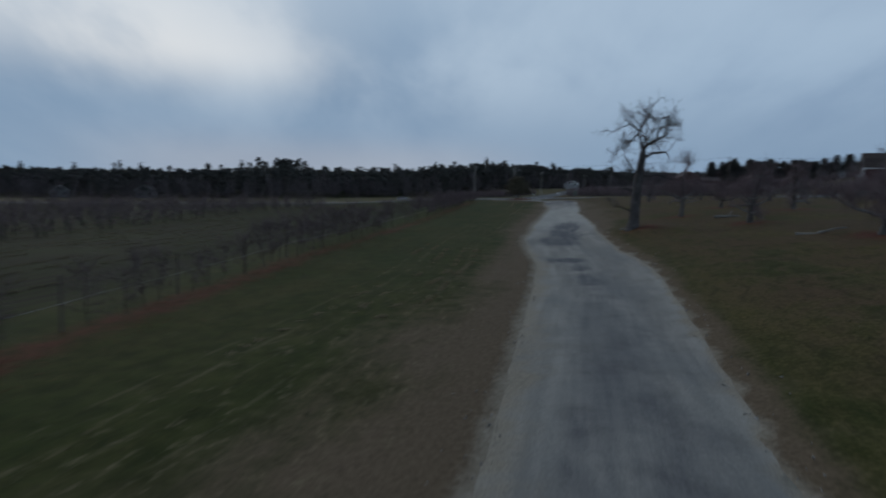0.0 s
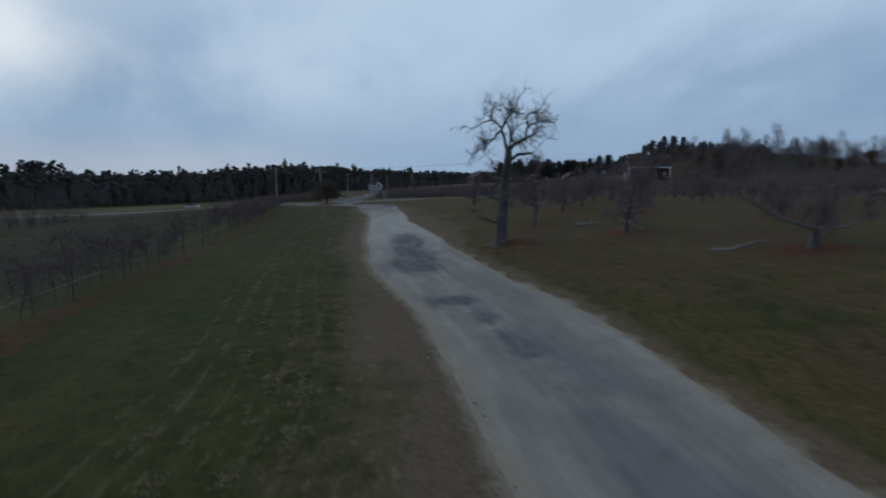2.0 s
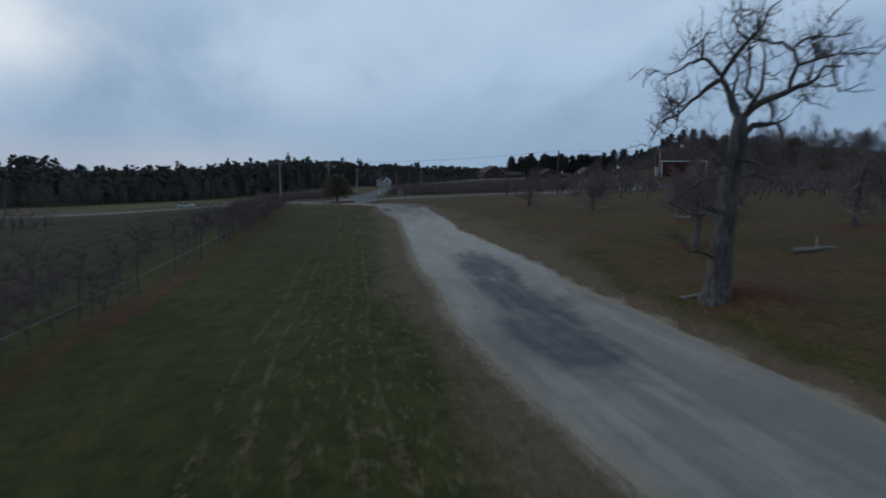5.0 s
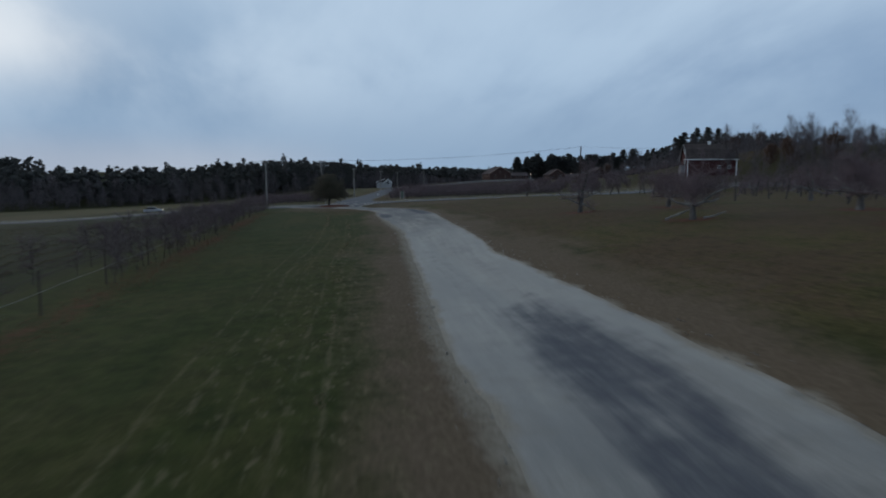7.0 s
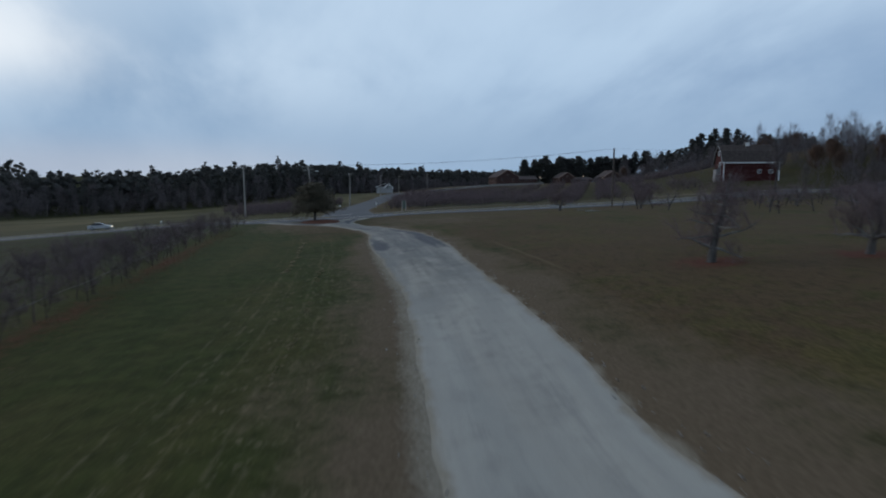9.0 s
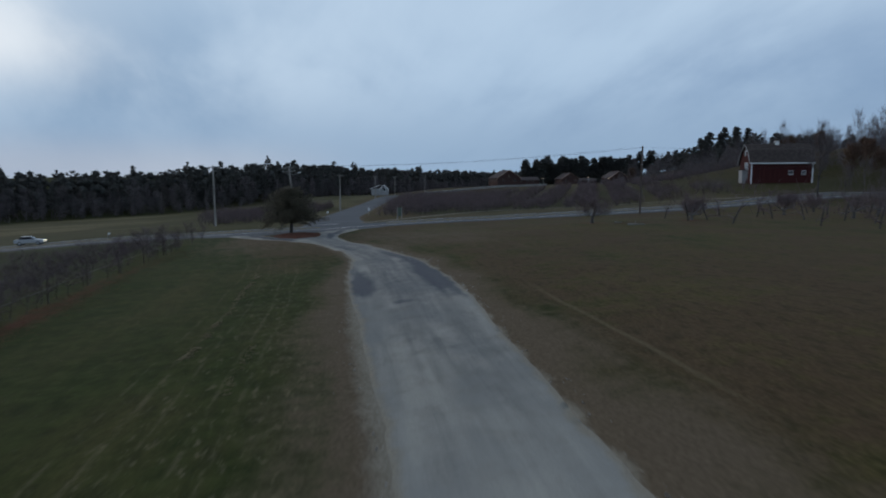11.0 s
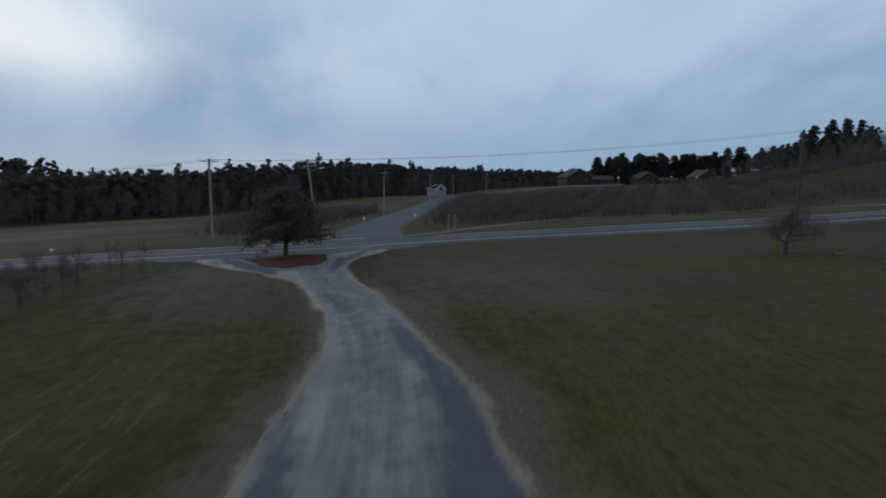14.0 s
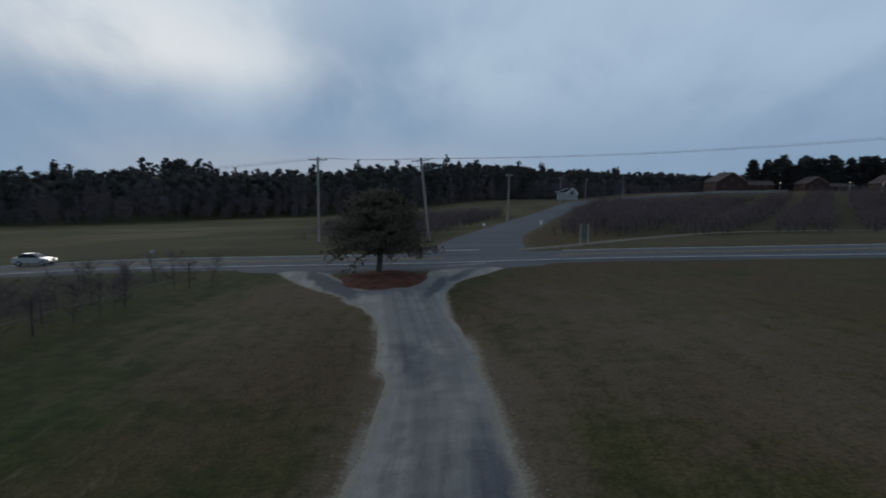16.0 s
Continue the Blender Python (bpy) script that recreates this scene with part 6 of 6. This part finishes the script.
gabled_house("brick_house", 246, 428, -14, (12, 16, 3.2, 7.0), BRICK, ROOF_BROWN, TRIM, "low red brick house with tan gable trim before the pines", 12.6, wing=14.0)
gabled_house("brick_house", 242, 370, -16, (10.5, 15, 3.2, 6.8), BRICK, ROOF_BROWN, TRIM, "red brick house with tan gable trim beside the orchard", 12.3, wing=14.0)
gabled_house("white_house", -128, 266, 20, (8, 12, 3.4, 6.0), GREY_BOARDS, SHINGLE, DULL_WHITE, "pale weathered house half hidden at the edge of the woods", None)
gabled_house("white_house", -160, 257, 35, (7, 11, 3.0, 5.4), GREY_BOARDS, SHINGLE, DULL_WHITE, "small pale weathered house half hidden among bare trees", None)
gabled_house("hill_shed", 164, 166, -60, (4, 6, 1.9, 2.8), DULL_WHITE, SHINGLE, DULL_WHITE, "weathered pale shed below the wooded hill", None, False, 1, False)


def lamp_post(x, y, h):
    root = thing("lamp_post", pose(x, y, gz(x, y)), "slim pale post with a small warm lamp", "lamp post", "lamp posts by the houses")
    part("post", rod((0, 0, -0.3), (0, 0, h), 0.06, 0.05, 6), WHITE, root)
    bm = bmesh.new()
    bmesh.ops.create_icosphere(bm, subdivisions=1, radius=0.2, matrix=pose(0, 0, h + 0.15))
    part("bulb", bm, BULB, root, "warm glowing lamp")


for x, y, h in ((220, 370, 4.0), (200, 388, 4.0), (227, 360, 3.0)):
    lamp_post(x, y, h)


def build_stone_wall():
    """A low dry wall of uneven stones along the far car park."""
    rng = np.random.default_rng(51)
    root = thing("stone_wall", pose(0, 0, 0), "low pale dry stone wall beyond the orchard", "stone wall")
    s = Soup()
    corner = np.array([[-1, -1, -1], [1, -1, -1], [1, 1, -1], [-1, 1, -1], [-1, -1, 1], [1, -1, 1], [1, 1, 1], [-1, 1, 1]], float)
    quads = [(0, 3, 2, 1), (4, 5, 6, 7), (0, 1, 5, 4), (1, 2, 6, 5), (2, 3, 7, 6), (3, 0, 4, 7)]
    tri = np.array([t for a, b, c, d in quads for t in ((a, b, c), (a, c, d))])
    for k in range(230):
        u = k / 229
        x, y = 110 + 84 * u, 346 + 28 * u
        for z in (0.2, 0.75):
            V = corner * np.array([0.3, 0.25, 0.32]) * (0.8 + 0.4 * rng.random(3)) * (1 + 0.15 * rng.normal(size=(8, 3)))
            s.add(V + np.array([x + rng.normal() * 0.05, y + rng.normal() * 0.06, gz(x, y) + z]), tri)
    tagged(part("stones", s, STONE_WALL, root), kind="stuff")


build_stone_wall()

# ---- roadside things ----
def signpost(x, y, h, w, hh, turn, label, plate_m=None):
    root = thing("road_sign", pose(x, y, gz(x, y), 0, 0, turn), label, "road sign")
    part("post", rod((0, 0, -0.3), (0, 0, h), 0.035, 0.035, 6), STEEL, root)
    part("plate", box((-w / 2, -0.06, h - hh), (w / 2, -0.036, h), 0.005), plate_m or WHITE, root)


signpost(48.6, 209, 1.5, 0.5, 0.6, 10, "small pale sign on a short post at the side road")
signpost(40.2, 213.5, 1.0, 0.45, 0.4, 0, "low white marker sign in the grass by the side road")
signpost(2.0, 181.0, 0.6, 0.5, 0.25, 60, "small pale sign tilted at the far road shoulder")
cab = thing("utility_cabinet", pose(48.4, 184.6, gz(48.4, 184.6), 0, 0, 4), "tall narrow grey-green wooden sign board on two posts", "sign board")
for px in (-0.42, 0.42):
    part("post", box((px - 0.09, -0.09, -0.3), (px + 0.09, 0.09, 2.25), 0.015), POLE_WOOD, cab)
part("board", box((-0.33, -0.05, 0.5), (0.33, 0.05, 2.1), 0.01), CABINET_GREEN, cab)


def make_log(x, y, length, r, turn, label, tilt=0.0, wood=None):
    wood = wood or BARK_APPLE
    rng = np.random.default_rng(int(x * 7))
    s = Soup()
    pts = bend((0, 0, r * 0.8), (1, 0, tilt), length, 8, 0.13, 0.0, rng)
    pts[:, 2] = np.maximum(pts[:, 2], r * 0.7)
    s.tube(pts, np.linspace(r, r * 0.35, 9) * (1 + 0.12 * rng.normal(size=9)), 8)
    root = thing("fallen_log", pose(x, y, gz(x, y), 0, 0, turn), label, "log")
    part("stem", s, wood, root)
    t = Soup()
    t.tube(bend(pts[3], (0.5, 0.6, 0.35), length * 0.3, 3, 0.1, 0, rng), np.linspace(r * 0.5, r * 0.2, 4), 5)
    part("stub", t, wood, root)


make_log(15.95, 43.9, 1.6, 0.07, -38, "pale broken limb lying at the foot of the dead tree", 0.0, PALE_WOOD)
make_log(33.3, 76.2, 1.8, 0.1, -35, "large pale split limb leaning on an apple trunk", 0.42, PALE_WOOD)
make_log(35.0, 74.7, 1.5, 0.085, -20, "pale broken limb lying under an apple tree", 0.05, PALE_WOOD)
make_log(60.5, 138.2, 1.6, 0.09, 20, "pale broken limb on red leaf litter", 0.0, PALE_WOOD)
make_log(59.0, 134.0, 2.2, 0.12, -10, "pale fallen apple limb lying in the grass", 0.0, PALE_WOOD)
make_log(21.0, 30.2, 2.4, 0.09, -40, "pale fallen apple limb on the leaf litter", 0.0, PALE_WOOD)
make_log(24.6, 46.4, 2.8, 0.12, -25, "pale fallen apple limb in the orchard grass", 0.0, PALE_WOOD)
make_log(45.5, 68.0, 2.0, 0.1, 50, "pale fallen apple limb in the orchard grass", 0.0, PALE_WOOD)


def build_trellis():
    """Posts, a wire and the pale watering hose along the young row."""
    root = thing("trellis", pose(0, 0, 0), "trellis of slim grey posts with a wire and a pale hose", "trellis")
    y = -2.0
    while y < 160:
        x = row_x(y) - 0.7
        part("post", rod((x, y, gz(x, y) - 0.3), (x, y + 0.05, gz(x, y) + 1.75), 0.045, 0.04, 6), POLE_DARK, root)
        y += 6.2
    for name, h, r, m in (("wire", 1.6, 0.0035, WIRE), ("hose", 0.95, 0.011, STONE)):
        s = Soup()
        ys = np.arange(-2, 159, 1.55)
        xs = row_x(ys) - 0.62
        sag = -0.05 * np.abs(np.sin(ys * math.pi / 6.2))
        s.tube(np.stack([xs, ys, ground_z(xs, ys) + h + sag], 1), np.full(len(ys), r), 5)
        part(name, s, m, root)


build_trellis()


def build_car():
    """A silver saloon on the road; local x points ahead."""
    x, y = -6.6, 176.0
    root = thing("car", pose(x, y, gz(x, y) + 0.1, 0, -2.0, 0), "silver saloon car with lit headlights on the main road", "car")
    root.scale = (0.78, 0.78, 0.78)
    prof = [(-2.2, 0.35), (2.2, 0.35), (2.25, 0.6), (2.1, 0.8), (1.1, 0.95), (0.95, 0.98), (-1.55, 1.0), (-2.15, 0.98), (-2.27, 0.7)]
    bm = prism(prof, 1.75)
    bmesh.ops.bevel(bm, geom=list(bm.edges), offset=0.06, segments=2, affect="EDGES")
    bmesh.ops.translate(bm, verts=bm.verts, vec=(0, -0.875, 0))
    body = part("body", bm, CAR_PAINT, root)
    bm = prism([(-1.65, 0.97), (1.0, 0.95), (0.3, 1.38), (-0.1, 1.45), (-0.9, 1.44), (-1.25, 1.36)], 1.45)
    bmesh.ops.bevel(bm, geom=list(bm.edges), offset=0.05, segments=2, affect="EDGES")
    bmesh.ops.translate(bm, verts=bm.verts, vec=(0, -0.725, 0))
    part("cabin", bm, GLASS, root, "dark glazed cabin")
    part("roof", box((-1.15, -0.66, 1.43), (0.12, 0.66, 1.48), 0.02), CAR_PAINT, root)
    for px in (-1.35, 1.4):
        for py in (-0.85, 0.85):
            bm = rod((px, py - 0.1, 0.32), (px, py + 0.1, 0.32), 0.32, 0.32, 18)
            wheel = part("wheel", bm, RUBBER, root)
            part("rim", rod((px, py - 0.105, 0.32), (px, py + 0.105, 0.32), 0.2, 0.2, 14), STEEL, wheel)
    for py in (-0.62, 0.62):
        part("headlight", box((2.12, py - 0.2, 0.62), (2.26, py + 0.2, 0.76), 0.03), HEADLIGHT, root, "lit warm white headlight")
    part("bumper", box((2.2, -0.8, 0.38), (2.32, 0.8, 0.56), 0.03), CAR_PAINT, root)


build_car()


# ---- small stuff on the ground ----
def blades(name, count, spot, size, material, label, category, seed, spikes=5, flat=0.7, fat=0.16):
    """Tufts of short blades on the land; spot(rng, n) gives their x and y."""
    rng = np.random.default_rng(seed)
    x, y = spot(rng, count)
    keep = road_distance(x, y) > 0.2
    x, y = x[keep], y[keep]
    n = len(x)
    s = Soup()
    base = np.stack([x, y, ground_z(x, y) + 0.02], 1)
    for _ in range(spikes):
        d = rng.normal(size=(n, 3))
        d[:, 2] = np.abs(d[:, 2]) * flat + 0.15
        d /= np.linalg.norm(d, axis=1)[:, None]
        b = base + rng.normal(size=(n, 3)) * np.array([size * 0.5, size * 0.5, 0.0])
        s.twigs(b, b + d * (size * (0.5 + rng.random((n, 1)))), size * fat)
    tagged(new(name, s.mesh(name, material)), label, category, kind="stuff")


def lawn_spot(rng, n):
    y = rng.random(n) * 168 - 3
    x = np.interp(y, [p[1] for p in STEM], [p[0] for p in STEM]) + rng.normal(size=n) * 9 - 2
    d = drive_distance(x, y)
    ok = d > 3.0
    return x[ok], y[ok]


def row_spot(rng, n):
    y = rng.random(n) * 150
    return row_x(y) + 0.3 + rng.normal(size=n) * 0.9, y


def stone_spot(rng, n):
    y = rng.random(n) * 150
    side = rng.choice([-1, 1], size=n)
    mid = np.interp(y, [p[1] for p in STEM], [p[0] for p in STEM])
    half = np.interp(y, [p[1] for p in STEM], [p[2] for p in STEM])
    return mid + side * (half + np.abs(rng.normal(size=n)) * 0.5 - 0.15), y


blades("turf_tufts", 11000, lawn_spot, 0.045, TURF, "short green grass tufts on the mown lawn", "grass", 61, 5)
blades("dry_tufts", 6000, lawn_spot, 0.045, STRAW, "scattered dry straw-coloured grass tufts", "grass", 62, 5)
def bed_spot(rng, n):
    """Low planted beds in the field behind the young rows."""
    y = rng.random(n) * 150
    bed = rng.integers(0, 14, size=n)
    x = row_x(y) - 8.0 - 2.3 * bed + rng.normal(size=n) * 0.16
    gaps = rough_field(y, bed * 7.0, 4.0, 1.5) > -0.25
    return x[gaps], y[gaps]


blades("bed_plants", 9000, bed_spot, 0.16, STRAW, "low dry plants in long beds behind the young trees", "crops", 66, 4, 0.8)
blades("leaf_litter", 5000, row_spot, 0.06, LEAF_LITTER, "red-brown fallen leaves under the young apple row", "leaves", 64, 4, 0.2)


def clump_spot(rng, n):
    """Torn mats of dry clippings, strung along the mower's lines."""
    lines = ((-6.5, 20, 42), (-7.3, 18, 40), (-8.5, 18, 40), (-9.5, 14, 46), (-10.4, 24, 44), (-9.3, 106, 128), (-6.6, 56, 84), (-7.0, 78, 108))
    weight = np.array([1.1, 1.2, 0.9, 1.3, 0.6, 1.0, 0.35, 0.4])
    pick = rng.choice(len(lines), size=n, p=weight / weight.sum())
    at = np.array(lines)[pick]
    y = at[:, 1] + (at[:, 2] - at[:, 1]) * rng.random(n)
    off = at[:, 0] + 0.25 * rough_field(y, at[:, 0] * 5, 5.0, 0.8) + rng.normal(size=n) * 0.09
    keep = rough_field(y, at[:, 0] * 9, 1.1, 3.1) > 0.05
    px, py = np.array([q[0] for q in STEM]), np.array([q[1] for q in STEM])
    slope = np.interp(y, py, np.gradient(px, py))
    x = np.interp(y, py, px) + off * np.sqrt(1 + slope ** 2)
    return x[keep], y[keep]


blades("hay_clumps", 5200, clump_spot, 0.065, HAY, "torn mats of bleached hay strung in lines on the lawn", "hay", 67, 7, 0.04, 0.13)


def build_stones():
    rng = np.random.default_rng(65)
    x, y = stone_spot(rng, 900)
    s = Soup()
    C = np.stack([x, y, ground_z(x, y) + 0.02], 1)
    s.clumps(C, 0.03 + 0.05 * rng.random(len(x)) ** 3, rng, 0.6, 4)
    tagged(new("edge_stones", s.mesh("edge_stones", STONE)), "small pale stones strewn along the drive's edges", "stones", kind="stuff")


build_stones()
